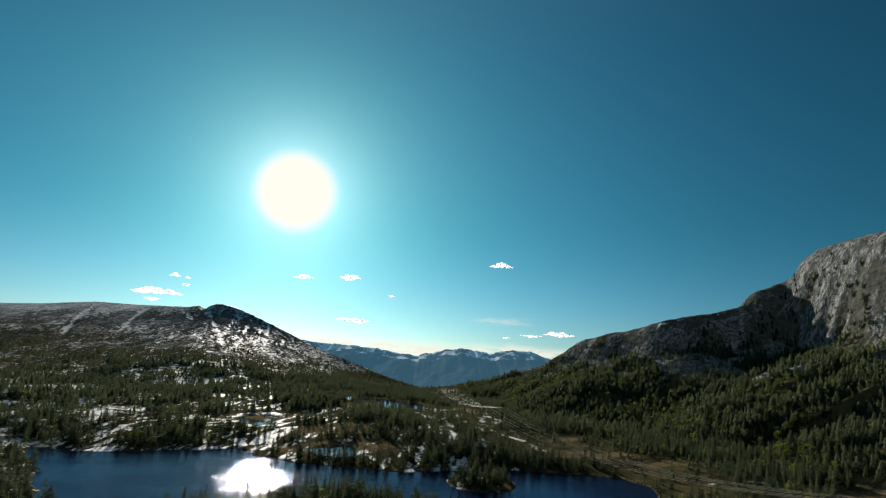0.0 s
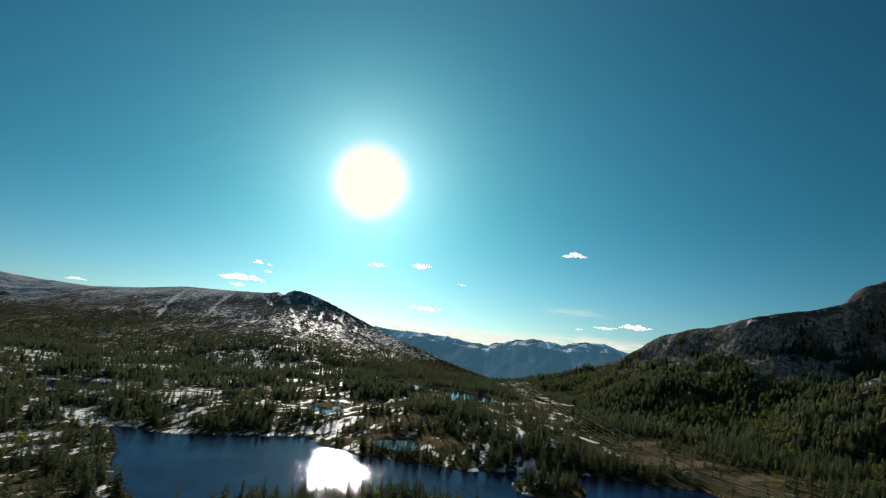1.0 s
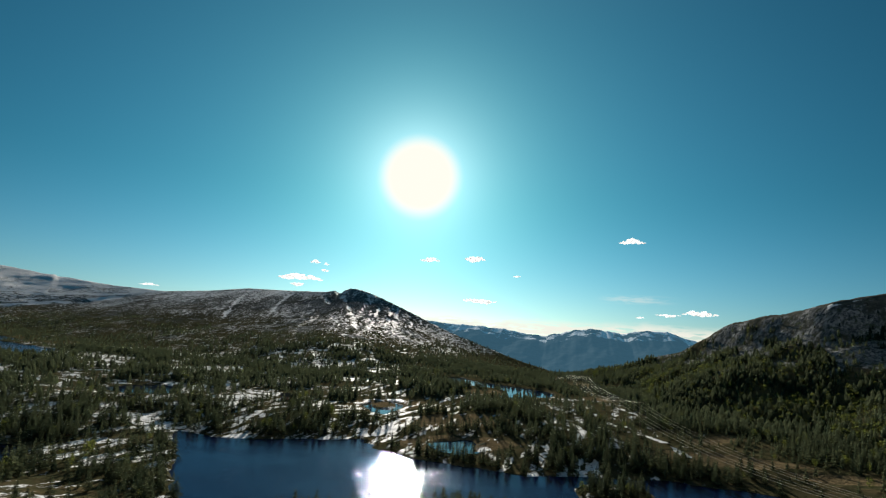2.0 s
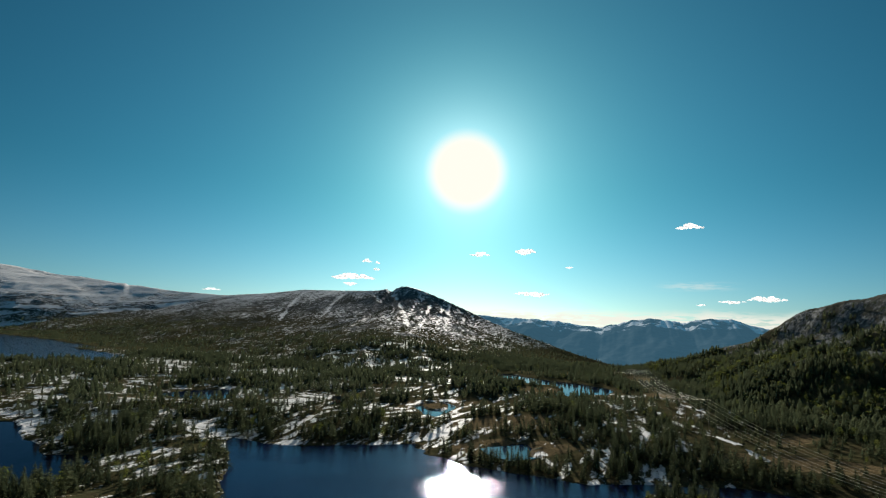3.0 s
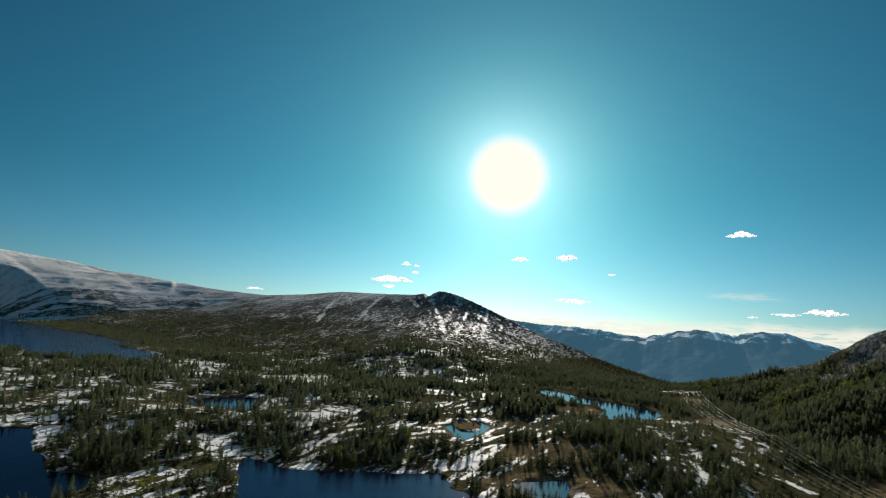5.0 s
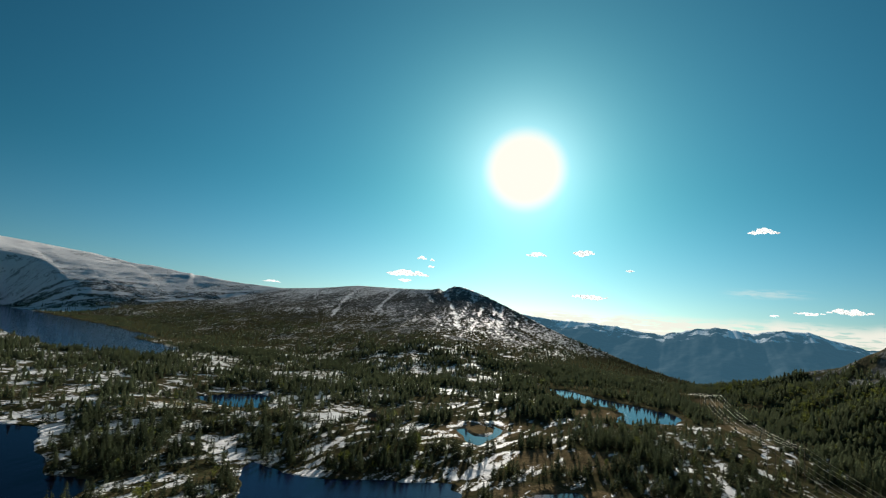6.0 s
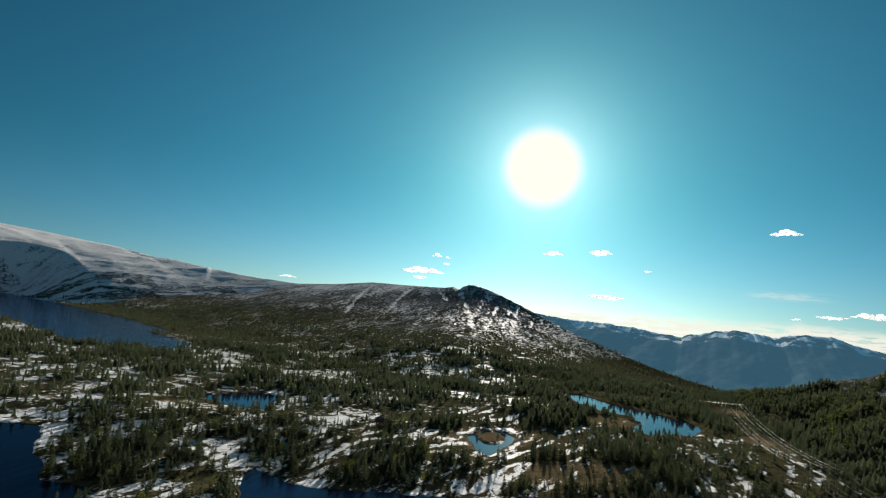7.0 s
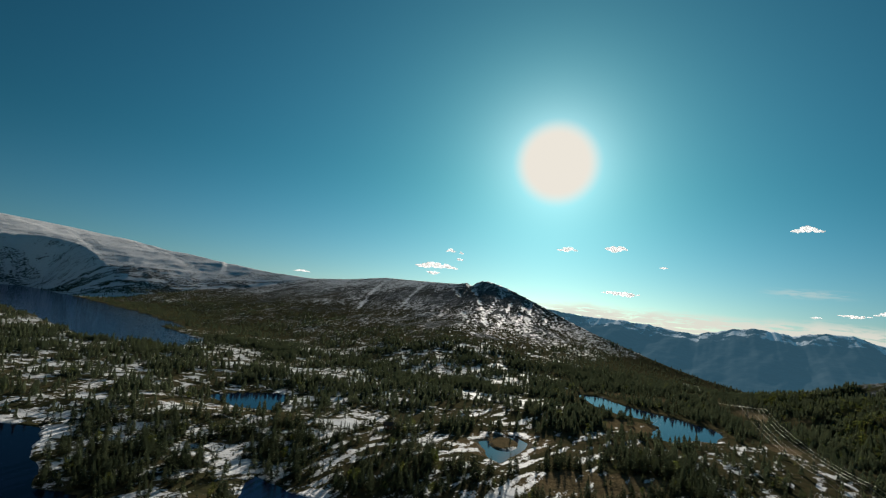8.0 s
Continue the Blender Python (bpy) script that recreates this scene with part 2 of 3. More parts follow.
def fbm(x, y, size, octaves=4, seed=1, gain=0.5):
    """Noise of about 0 to 1 with features of the given size in metres."""
    total, amp, norm = 0.0, 1.0, 0.0
    for k in range(octaves):
        total = total + amp * value_noise(x / size * 2**k + 17.3 * k, y / size * 2**k - 9.1 * k, seed + 31 * k)
        norm, amp = norm + amp, amp * gain
    return total / norm


def smooth(lo, hi, v):
    u = np.clip((v - lo) / (hi - lo), 0, 1)
    return u * u * (3 - 2 * u)


def outline_distance(x, y, poly):
    """Metres from a closed outline, negative inside."""
    best, inside = np.full(x.shape, 1e9), np.zeros(x.shape, bool)
    for (ax, ay), (bx, by) in zip(poly, poly[1:] + poly[:1]):
        ex, ey = bx - ax, by - ay
        u = np.clip(((x - ax) * ex + (y - ay) * ey) / (ex * ex + ey * ey), 0, 1)
        best = np.minimum(best, np.hypot(x - ax - u * ex, y - ay - u * ey))
        if by != ay:
            inside ^= ((ay > y) != (by > y)) & (x < ex * (y - ay) / (by - ay) + ax)
    return np.where(inside, -best, best)


# Lakes: water level, outline.
LAKES = {
    "main": (0.0, [(-138, 202), (-176, 251), (-200, 280), (-218, 304), (-196, 290), (-180, 286), (-154, 294), (-127, 313), (-104, 323), (-96, 303),
                   (-66, 290), (-40, 286), (-12, 283), (8, 292), (46, 303), (100, 299), (108, 282), (100, 235), (86, 188), (50, 172), (16, 200), (-30, 218), (-64, 204), (-100, 175)]),
    "west": (1.0, [(-420, 225), (-362, 260), (-344, 269), (-314, 250), (-275, 231), (-252, 222), (-236, 230), (-222, 217), (-208, 190), (-240, 150), (-330, 150)]),
    "pool": (0.0, [(-384, 404), (-379, 437), (-361, 463), (-342, 459), (-322, 432), (-307, 408), (-324, 393), (-352, 396)]),
    "north_west": (5.0, [(-3300, 1600), (-2218, 1290), (-1461, 1030), (-1008, 850), (-950, 805), (-1000, 780), (-880, 735), (-725, 680), (-640, 575), (-707, 545),
                         (-763, 520), (-870, 560), (-1110, 625), (-1600, 750), (-2100, 860), (-2600, 960), (-3300, 1100)]),
    "valley": (6.0, [(-163, 737), (-136, 744), (-99, 703), (-60, 676), (-18, 643), (-5, 608), (-13, 567), (-27, 562), (-40, 535), (-62, 540), (-62, 580),
                     (-68, 621), (-98, 628), (-122, 655), (-146, 697)]),
    "bog_pool": (2.0, [(-157, 436), (-155, 462), (-140, 478), (-126, 462), (-120, 428), (-123, 394), (-135, 405)]),
    "far_pool": (3.0, [(-64, 957), (-48, 947), (-36, 907), (-38, 888), (-48, 897), (-57, 930)]),
    "tarn": (2.0, [(-68, 326), (-62, 339), (-56, 346), (-46, 346), (-39, 333), (-43, 317), (-51, 307), (-60, 312)]),
}
# Strips of old snow along the eastern crest and on the bog below: breadth, course.
DRIFTS = [(3, [(272, 668), (298, 660)]), (3, [(320, 656), (346, 654)]), (3.5, [(136, 275), (153, 268), (175, 256)]), (4, [(24, 476), (40, 413), (62, 372)]), (3, [(46, 530), (64, 490), (80, 448)]), (3, [(44, 432), (60, 367), (67, 347)])]
CLEARING = [(-62, 1190), (17, 725), (44, 430), (158, 152)]  # under the power line
# Snow-filled gullies on the peak and the long ridge: breadth, course.
COULOIRS = [(13, [(-730, 1700), (-706, 1631), (-624, 1492), (-550, 1359), (-489, 1226)]), (8, [(-640, 1700), (-619, 1634), (-582, 1498), (-541, 1354)]),
            (9, [(-625, 1700), (-584, 1546)]), (8, [(-808, 1700), (-712, 1542)]), (8, [(-591, 1322), (-520, 1205)]), (6, [(-585, 1680), (-570, 1607), (-520, 1431), (-459, 1230), (-389, 1044)]),
            (6, [(-552, 1690), (-486, 1446), (-447, 1312)]), (6, [(-536, 1690), (-477, 1490), (-430, 1333)]), (5, [(-492, 1690), (-445, 1547)]), (5, [(-454, 1677), (-414, 1569)]),
            (15, [(-1300, 2040), (-1270, 1972), (-1163, 1752), (-1039, 1523), (-935, 1348)]), (15, [(-1005, 1850), (-990, 1790), (-925, 1617), (-828, 1420)])]
# Ridges: bend of the slope, crest points (x, y, z, breadth of the slope, share of cliff).
RIDGES = {
    "massif": (1.3, [(-4900, 2500, 130, 1150, 0), (-3900, 2420, 150, 1050, 0), (-3060, 2300, 176, 1000, 0), (-2425, 2270, 182, 1000, 0), (-2060, 2285, 184, 1060, 0), (-1580, 2140, 193, 1120, 0), (-1347, 2089, 208, 1150, 0),
                     (-1122, 1994, 199, 1120, 0), (-928, 1830, 188, 1020, 0), (-812, 1745, 184, 980, 0), (-783, 1738, 189, 980, 0), (-760, 1734, 178, 980, 0), (-745, 1731, 189, 980, 0),
                     (-723, 1728, 197, 980, 0), (-695, 1723, 196, 980, 0), (-657, 1718, 187, 980, 0), (-620, 1714, 175, 970, 0), (-562, 1712, 152, 950, 0), (-505, 1711, 129, 920, 0),
                     (-410, 1700, 88, 860, 0), (-319, 1690, 54, 780, 0), (-225, 1690, 24, 640, 0), (-130, 1690, -7, 520, 0), (-46, 1690, -28, 430, 0), (60, 1690, -48, 360, 0), (220, 1690, -80, 300, 0)]),
    "right": (1.0, [(20, 1060, -6, 60, 0), (76, 977, 22, 70, 0), (119, 922, 39, 95, 0), (165, 864, 59, 120, 0.1), (200, 816, 88, 145, 0.25), (217, 791, 100, 155, 0.3),
                         (242, 742, 107, 170, 0.3), (284, 673, 121, 205, 0.25), (334, 660, 130, 235, 0.2), (372, 663, 142, 255, 0.2), (404, 667, 165, 290, 0.3),
                         (440, 664, 182, 290, 0.35), (454, 639, 208, 290, 0.5), (450, 614, 212, 285, 0.5), (448, 576, 211, 280, 0.5), (436, 502, 204, 255, 0.45), (430, 345, 183, 215, 0.3), (440, 200, 158, 190, 0.2)]),
    "snowfield": (1.0, [(-4700, 1084, 505, 2100, 0), (-4363, 1872, 455, 2200, 0), (-4189, 2251, 426, 2150, 0), (-4069, 2468, 402, 2100, 0), (-3837, 2730, 347, 2000, 0),
                        (-3597, 2962, 281, 1700, 0), (-3349, 3087, 224, 1500, 0), (-3123, 3168, 186, 1400, 0), (-2732, 3270, 160, 1250, 0)]),
    # Unseen ridge at the camera's back, added to bounce sunlight into the valley.
    "bounce_ridge": (1.0, [(-1500, -150, 300, 700, 0), (-900, -650, 360, 700, 0), (-200, -850, 380, 700, 0), (500, -700, 370, 650, 0), (1000, -150, 320, 500, 0)]),
}


def ridge(x, y, foot, bend, crest, gullied=0.4, joined=False):
    """Height of a ridge, share of the way from its crest (0) to its foot (1), and the way along it in metres."""
    best, zc, br, cl, al = np.full(x.shape, 1e9), np.zeros(x.shape), np.ones(x.shape), np.zeros(x.shape), np.zeros(x.shape)
    run, top = 0.0, np.full(x.shape, -1e9)
    for (ax, ay, az, aw, ac), (bx, by, bz, bw, bc) in zip(crest, crest[1:]):
        ex, ey = bx - ax, by - ay
        u = np.clip(((x - ax) * ex + (y - ay) * ey) / (ex * ex + ey * ey), 0, 1)
        d = np.hypot(x - ax - u * ex, y - ay - u * ey)
        near = d < best
        if joined:
            # The highest of the slopes that fall from each stretch of the crest.
            w, c = np.clip(d / (aw + u * (bw - aw)), 0, 3), ac + u * (bc - ac)
            slope = (az + u * (bz - az)) * ((1 - c) * (1 - w) + c * (1 - smooth(0.03, 0.24, w)))
            near = slope > top
            top = np.where(near, slope, top)
        best = np.where(near, d, best)
        zc, br = np.where(near, az + u * (bz - az), zc), np.where(near, aw + u * (bw - aw), br)
        cl, al = np.where(near, ac + u * (bc - ac), cl), np.where(near, run + u * math.hypot(ex, ey), al)
        run += math.hypot(ex, ey)
    u = best / br
    gully = fbm(al + 0.15 * best, best * 0.10, br * 0.10, 4, 7) - 0.5
    u = np.clip(u * (1 + gullied * gully * smooth(0.02, 0.25, u)), 0, 1)
    fall = (1 - cl) * (1 - u) ** bend + cl * (1 - smooth(0.03, 0.24, u))
    return foot + (np.maximum(zc, foot) - foot) * fall, u, al


def face(x, y, foot, bend, crest):
    """Height of the long massif, whose slope falls one way, towards the valley; as for ridge()."""
    along = x + 0.3 * y
    marks = [p[0] + 0.3 * p[1] for p in crest]
    yc, zc, br = (np.interp(along, marks, [p[k] for p in crest]) for k in (1, 2, 3))
    u = np.where(y < yc, (yc - y) / br, (y - yc) / 420)
    gully = fbm(along, 0.12 * y, 110.0, 4, 7) - 0.5
    u = np.clip(u * (1 + 0.3 * gully * smooth(0.02, 0.25, u)), 0, 1)
    u = np.where((along < marks[0]) | (along > marks[-1]), 1.0, u)
    return foot + (np.maximum(zc, foot) - foot) * (1 - u) ** bend, u, along


def land(x, y):
    """Height, and what grows or lies there: rock, bog, snow, wood (each 0 to 1), and metres to the nearest water."""
    hills = fbm(x, y, 130, 3, 3)
    h = 2.5 + 7 * np.clip(hills - 0.45, 0, 1) + 2.2 * fbm(x, y, 38, 3, 5) + 0.8 * fbm(x, y, 9, 2, 6)
    corridor = smooth(850, 2300, y) * smooth(-900, -100, x + 0.15 * y)
    h = h - 160 * corridor
    # Wooded knolls by the lake.
    for kx, ky, kr, kz in ((-35, 188, 55, 6), (-215, 340, 60, -2.0), (-45, 440, 40, 3), (-125, 560, 45, 5), (-15, 385, 40, 3), (-620, 500, 90, 3)):
        h = h + kz * np.exp(-((x - kx) ** 2 + (y - ky) ** 2) / kr**2)
    rock, snow = np.zeros(x.shape), np.zeros(x.shape)
    steep = {}
    for key, (bend, crest) in RIDGES.items():
        z, u, al = face(x, y, h, bend, crest) if key == "massif" else ridge(x, y, h, bend, crest, {"right": 0.4, "snowfield": 0.0}.get(key, 0.16), key in ("right", "snowfield"))
        rough = ((0.45 if key == "right" else 0.0) + (0.55 if key == "right" else 1.0) * smooth(0.0, 0.12, u)) * (1 - smooth(0.8, 1.0, u))
        amp, grain = {"massif": (4, 30), "right": (19, 55), "snowfield": (24, 220), "bounce_ridge": (20, 100)}[key]
        across, along = 0.96 * x + 0.29 * y, 0.29 * x - 0.96 * y
        z = z + amp * (fbm(across, along * (0.4 if key == "massif" else 1.0), grain, 5, 11, 0.55) - 0.5) * rough * np.clip(z / 60, 0, 1)
        steep[key] = (u, al)
        h = np.where(u < 1, np.maximum(h, z) + 0.0, h)
    u, al = steep["massif"]
    # Snow lies in the gullies that run down from the crest.
    couloir = np.zeros(x.shape)
    for wide, run in COULOIRS:
        for (ax, ay), (bx, by) in zip(run, run[1:]):
            t = np.clip(((x - ax) * (bx - ax) + (y - ay) * (by - ay)) / ((bx - ax) ** 2 + (by - ay) ** 2), 0, 1)
            away = np.hypot(x - ax - t * (bx - ax), y - ay - t * (by - ay)) + 22 * (fbm(x, y, 34, 4, 107, 0.6) - 0.5)
            couloir = np.maximum(couloir, 1 - smooth(0.25, 1.1, np.abs(away) / wide * 1.25))
    gully = fbm(x + 0.3 * y + 40 * fbm(x, y, 120, 3, 19), 0.15 * y, 10, 5, 23, 0.65)
    summit = np.exp(-(((x + 640) / 190) ** 2 + ((y - 1640) / 240) ** 2) ** 2)
    speckle = 0.452 - 0.06 * summit + 0.20 * (gully - 0.5) + 0.16 * (fbm(x, y, 160, 3, 109) - 0.5) - 0.06 * smooth(0.3, 0.8, u) + 0.07 * smooth(120, 190, h) + 0.07 * smooth(-1500, -2600, x)
    snow = np.maximum(snow, speckle * (u < 1) * smooth(-8, 18, h))
    snow = np.maximum(snow, 0.61 * couloir)
    h = h - 2.0 * couloir * (u < 1)
    rock = np.maximum(rock, (0.50 * fbm(x, y, 60, 4, 29) + 0.14 + 0.10 * summit + 0.06 * smooth(-900, -620, x) + 0.05 * smooth(60, 150, h)) * (u < 0.97) * smooth(0, 50, h))
    u2, al2 = steep["right"]
    ledge = fbm(x, y, 26, 4, 37, 0.6)
    cliffs = (u2 < 1) * (1 - smooth(0.34, 0.74, u2)) * (0.25 + 0.75 * smooth(0.0, 0.06, u2))
    rock = np.maximum(rock, cliffs * (0.02 + 0.95 * ledge) + 0.5 * (1 - smooth(0.18, 0.30, u2)) * smooth(160, 200, h) * (u2 < 1))
    for wide, run in DRIFTS:
        for (ax, ay), (bx, by) in zip(run, run[1:]):
            t = np.clip(((x - ax) * (bx - ax) + (y - ay) * (by - ay)) / ((bx - ax) ** 2 + (by - ay) ** 2), 0, 1)
            away = np.hypot(x - ax - t * (bx - ax), y - ay - t * (by - ay)) + 9 * (fbm(x, y, 16, 3, 113) - 0.5)
            snow = np.maximum(snow, 0.62 * (1 - smooth(0.3, 1.2, np.abs(away) / wide)))
    outcrop = fbm(x, y, 42, 5, 127, 0.6)
    rock = np.maximum(rock, (u2 < 0.8) * (1 - smooth(0.55, 0.8, u2)) * 0.60 * smooth(0.50, 0.64, outcrop))
    u3, _ = steep["snowfield"]
    u4, _ = steep["bounce_ridge"]
    # The added ridge is snow-covered so that it reflects more sunlight.
    snow = np.maximum(snow, 0.75 * (1 - smooth(0.6, 0.95, u4)))
    terrace = fbm(0.35 * (x + y), (y - x) * 1.6 + 60 * fbm(x, y, 260, 3, 131), 75, 5, 41, 0.62)
    snow = np.maximum(snow, (u3 < 1) * np.clip(0.5 + 2.2 * (terrace - 0.52 + 0.13 * (1 - smooth(0.28, 0.58, u3))), 0, 0.75))
    # Old snow in the valley: long banks on the west side, streaks by the north shore, little on the east.
    west = smooth(-30, -160, x + 0.12 * (y - 300)) * (1 - 0.5 * smooth(900, 1500, np.hypot(x, y)))
    bank = fbm((x * 0.77 + y * 0.64) / 1.4, (-x * 0.64 + y * 0.77), 8, 5, 43, 0.64)
    streak = fbm((x * 0.12 + y * 0.99) / 4.5, (x * 0.99 - y * 0.12), 4.6, 5, 47, 0.64)
    patch = fbm(x, y, 75, 3, 53)
    split = smooth(-290, -190, x - 0.2 * (y - 320))
    lying = (1 - split) * bank + split * streak
    groves = fbm(x, y, 40, 4, 79)
    near_snow = -0.014 - 0.010 * smooth(-170, -90, x) + 0.60 * lying + 0.30 * patch + 0.14 * (0.5 - groves)
    for sx, sy, sr, more in ((-205, 308, 32, 0.05), (-150, 306, 34, 0.05), (-112, 312, 22, 0.04), (-97, 352, 15, 0.10), (-290, 270, 70, 0.03), (-320, 420, 60, 0.05), (-140, 430, 60, -0.01), (-50, 328, 32, -0.10), (0, 345, 45, 0.02), (-420, 380, 90, 0.0), (-150, 318, 34, 0.02), (-85, 315, 30, 0.02), (-120, 350, 45, 0.02), (120, 380, 90, -0.05)):
        near_snow = near_snow + more * np.exp(-((x - sx) ** 2 + (y - sy) ** 2) / sr**2)
    near_snow = near_snow - 0.06 * smooth(-10, 90, x)
    east = (1 - smooth(60, 200, x)) * (1 - smooth(560, 700, y))
    snow = np.maximum(snow, west * near_snow + (1 - west) * east * (near_snow - 0.03))
    # Bogs of dry grass.
    bog = np.zeros(x.shape)
    for bx, by, ra, rb, turn in ((-70, 385, 45, 22, 0.5), (-55, 325, 34, 20, 0.2), (-138, 440, 30, 48, -0.25), (98, 412, 36, 9, 0.9), (95, 505, 48, 7, 0.25), (85, 345, 50, 15, 0.1), (160, 322, 60, 10, -0.15), (262, 575, 34, 10, 0.8),
                                 (-80, 575, 26, 30, 0), (-330, 375, 40, 14, 0.8), (20, 790, 16, 40, 0.2), (-95, 800, 60, 18, 0.3), (215, 262, 80, 14, 0.1), (30, 590, 14, 20, 0)):
        c, s = math.cos(turn), math.sin(turn)
        e = np.hypot(((x - bx) * c + (y - by) * s) / ra, (-(x - bx) * s + (y - by) * c) / rb)
        bog = np.maximum(bog, 1 - smooth(0.55, 1.25, e + 0.5 * (fbm(x, y, 22, 3, 59) - 0.5)))
    bog = np.maximum(bog, 1.0 * (np.hypot((x + 140) / 0.55, y - 446) < 17))
    h = h - 1.2 * bog
    bog = np.maximum(bog, (u < 1) * 0.54 * fbm(x, y, 90, 4, 63))
    shore, open_shore = np.full(x.shape, 1e9), np.zeros(x.shape)
    for key, (level, outline) in reversed(LAKES.items()):
        far = key == "north_west"
        d = outline_distance(x, y, outline)
        d = d + (fbm(x, y, 60 if far else 14, 3, 67) - 0.5) * (40 if far else 7)
        if key == "main":
            isle = np.hypot((x - 24) * 0.8 - (y - 268) * 0.25, (y - 268) * 0.62 + (x - 24) * 0.2) - 13
            d = np.maximum(d, -isle + 3 * (fbm(x, y, 9, 3, 71) - 0.5))
        if key == "bog_pool":
            isle = np.hypot((x + 140) / 0.55 + (y - 446) * 0.4, y - 446) - 15
            d = np.maximum(d, -isle + 5 * (fbm(x, y, 9, 3, 71) - 0.5))
        rise = 55.0 if key in ("main", "west") else (240.0 if far else 60.0)
        h = np.where(d > 0, level + 0.35 * np.minimum(d, 1.5) + (h - level - 0.3) * smooth(0, rise, d), level - np.minimum(0.35 * -d, 4))
        h = np.where((d > 0) & (d < rise), np.maximum(h, level + 0.15), h)
        if key == "bog_pool":
            h = np.where((d > 0) & (np.hypot(x + 140, y - 446) < 22), level + 0.12 + 0.1 * fbm(x, y, 4, 2, 77), h)
        if key == "valley":
            t = np.clip(((x + 98) * 38 - (y - 611.5) * 14.5) / (38**2 + 14.5**2), 0, 1)
            spit = np.hypot(x + 98 - 38 * t, y - 611.5 + 14.5 * t) - 2.8 + 2 * (fbm(x, y, 7, 2, 137) - 0.5)
            h, d = np.where(spit < 0, level + 0.3, h), np.maximum(d, -spit)
        shore = np.minimum(shore, d)
        if key not in ("main", "west", "north_west"):
            open_shore = np.maximum(open_shore, np.exp(-((d / (13.0 if key == "tarn" else 15.0)) ** 2)))
        if key == "bog_pool":
            ring = np.exp(-((d - 2) / 6.5) ** 2) * (np.hypot((x + 140) / 0.55, y - 446) > 19)
            snow = np.maximum(snow, 0.40 * ring + 0.22 * ring * fbm(x, y, 6, 2, 73)) * (np.hypot((x + 140) / 0.55, y - 446) > 17)
    shelf = np.exp(-((shore - 5) / 6.0) ** 2) * west
    snow = snow + 0.03 * shelf
    bog, rock = bog * (1 - 0.5 * (rock > 0.5)), np.where(shore < 1.2, np.maximum(rock, 0.42), rock)
    # Woods: thick on the valley sides, broken by bogs, snow and bare tops.
    wood = 0.22 + 0.74 * smooth(0.43, 0.58, groves)
    for tx, ty, tr in ((24, 268, 16), (-35, 190, 50), (-60, 303, 22), (-150, 325, 26), (-230, 335, 40), (5, 303, 24), (-45, 455, 34), (-105, 560, 44), (-20, 420, 26), (72, 318, 26), (112, 452, 34), (150, 372, 30), (232, 388, 42), (325, 425, 60), (275, 480, 60), (165, 445, 40), (120, 520, 40)):
        wood = np.maximum(wood, np.exp(-(((x - tx) ** 2 + (y - ty) ** 2) / tr**2) ** 2))
    wood = np.maximum(wood, 0.85 * smooth(700, 900, y) * smooth(-420, -250, x) * (shore > 12))
    for (ax, ay), (bx, by) in zip(CLEARING, CLEARING[1:]):
        t = np.clip(((x - ax) * (bx - ax) + (y - ay) * (by - ay)) / ((bx - ax) ** 2 + (by - ay) ** 2), 0, 1)
        wood = wood * (1 - 0.6 * np.exp(-((np.hypot(x - ax - t * (bx - ax), y - ay - t * (by - ay)) / 15) ** 4)))
    wood = np.where((u2 < 0.9), np.maximum(wood, (0.62 + 0.36 * smooth(0.42, 0.56, groves)) * smooth(0.06, 0.25, u2)), wood)
    wood = np.maximum(wood, 0.85 * smooth(110, 170, x) * (shore > 6) * (u2 >= 0.9))
    wood = wood * (1 - 0.93 * smooth(0.25, 0.6, bog)) * (shore > 1.5) * (1 - 0.65 * open_shore)
    wood = wood * np.where(u < 1, 0.02 + (0.30 + 0.70 * smooth(0.38, 0.56, groves)) * (1 - smooth(14, 120, h)), 1) * np.where(u3 < 1, smooth(0.38, 0.62, u3), 1)
    wood = wood * (1 - 0.80 * smooth(0.42, 0.54, rock) * (shore > 4)) * np.where(u2 < 1, smooth(0.04, 0.2, u2), 1)
    wood = wood * (1 - 0.8 * smooth(0.45, 0.53, snow) * (u2 > 0.95))
    wood = wood * (1 - np.exp(-(((x + 205) / 9) ** 2 + ((y - 403) / 11) ** 2) ** 2))
    return h, rock, bog, snow, wood, shore, u2, np.maximum(split, smooth(0.0, 0.1, 1 - u))


def mesh_from(name, co, faces, mat, cover=None):
    """One mesh from numpy arrays of points and of faces that all have as many corners."""
    me = bpy.data.meshes.new(name)
    k = faces.shape[1]
    me.vertices.add(len(co)), me.loops.add(faces.size), me.polygons.add(len(faces))
    me.vertices.foreach_set("co", np.ascontiguousarray(co, np.float32).ravel())
    me.loops.foreach_set("vertex_index", faces.astype(np.int32).ravel())
    me.polygons.foreach_set("loop_start", np.arange(0, faces.size, k, dtype=np.int32))
    me.update(calc_edges=True)
    me.materials.append(mat)
    if cover is not None:
        layer = me.attributes.new("cover", "FLOAT_COLOR", "POINT")
        layer.data.foreach_set("color", cover.astype(np.float32).ravel())
    return me


def sheet_faces(rows, cols, closed):
    i, j = np.meshgrid(np.arange(rows - 1), np.arange(cols if closed else cols - 1), indexing="ij")
    k = (j + 1) % cols
    return np.stack([i * cols + j, (i + 1) * cols + j, (i + 1) * cols + k, i * cols + k], -1).reshape(-1, 4)


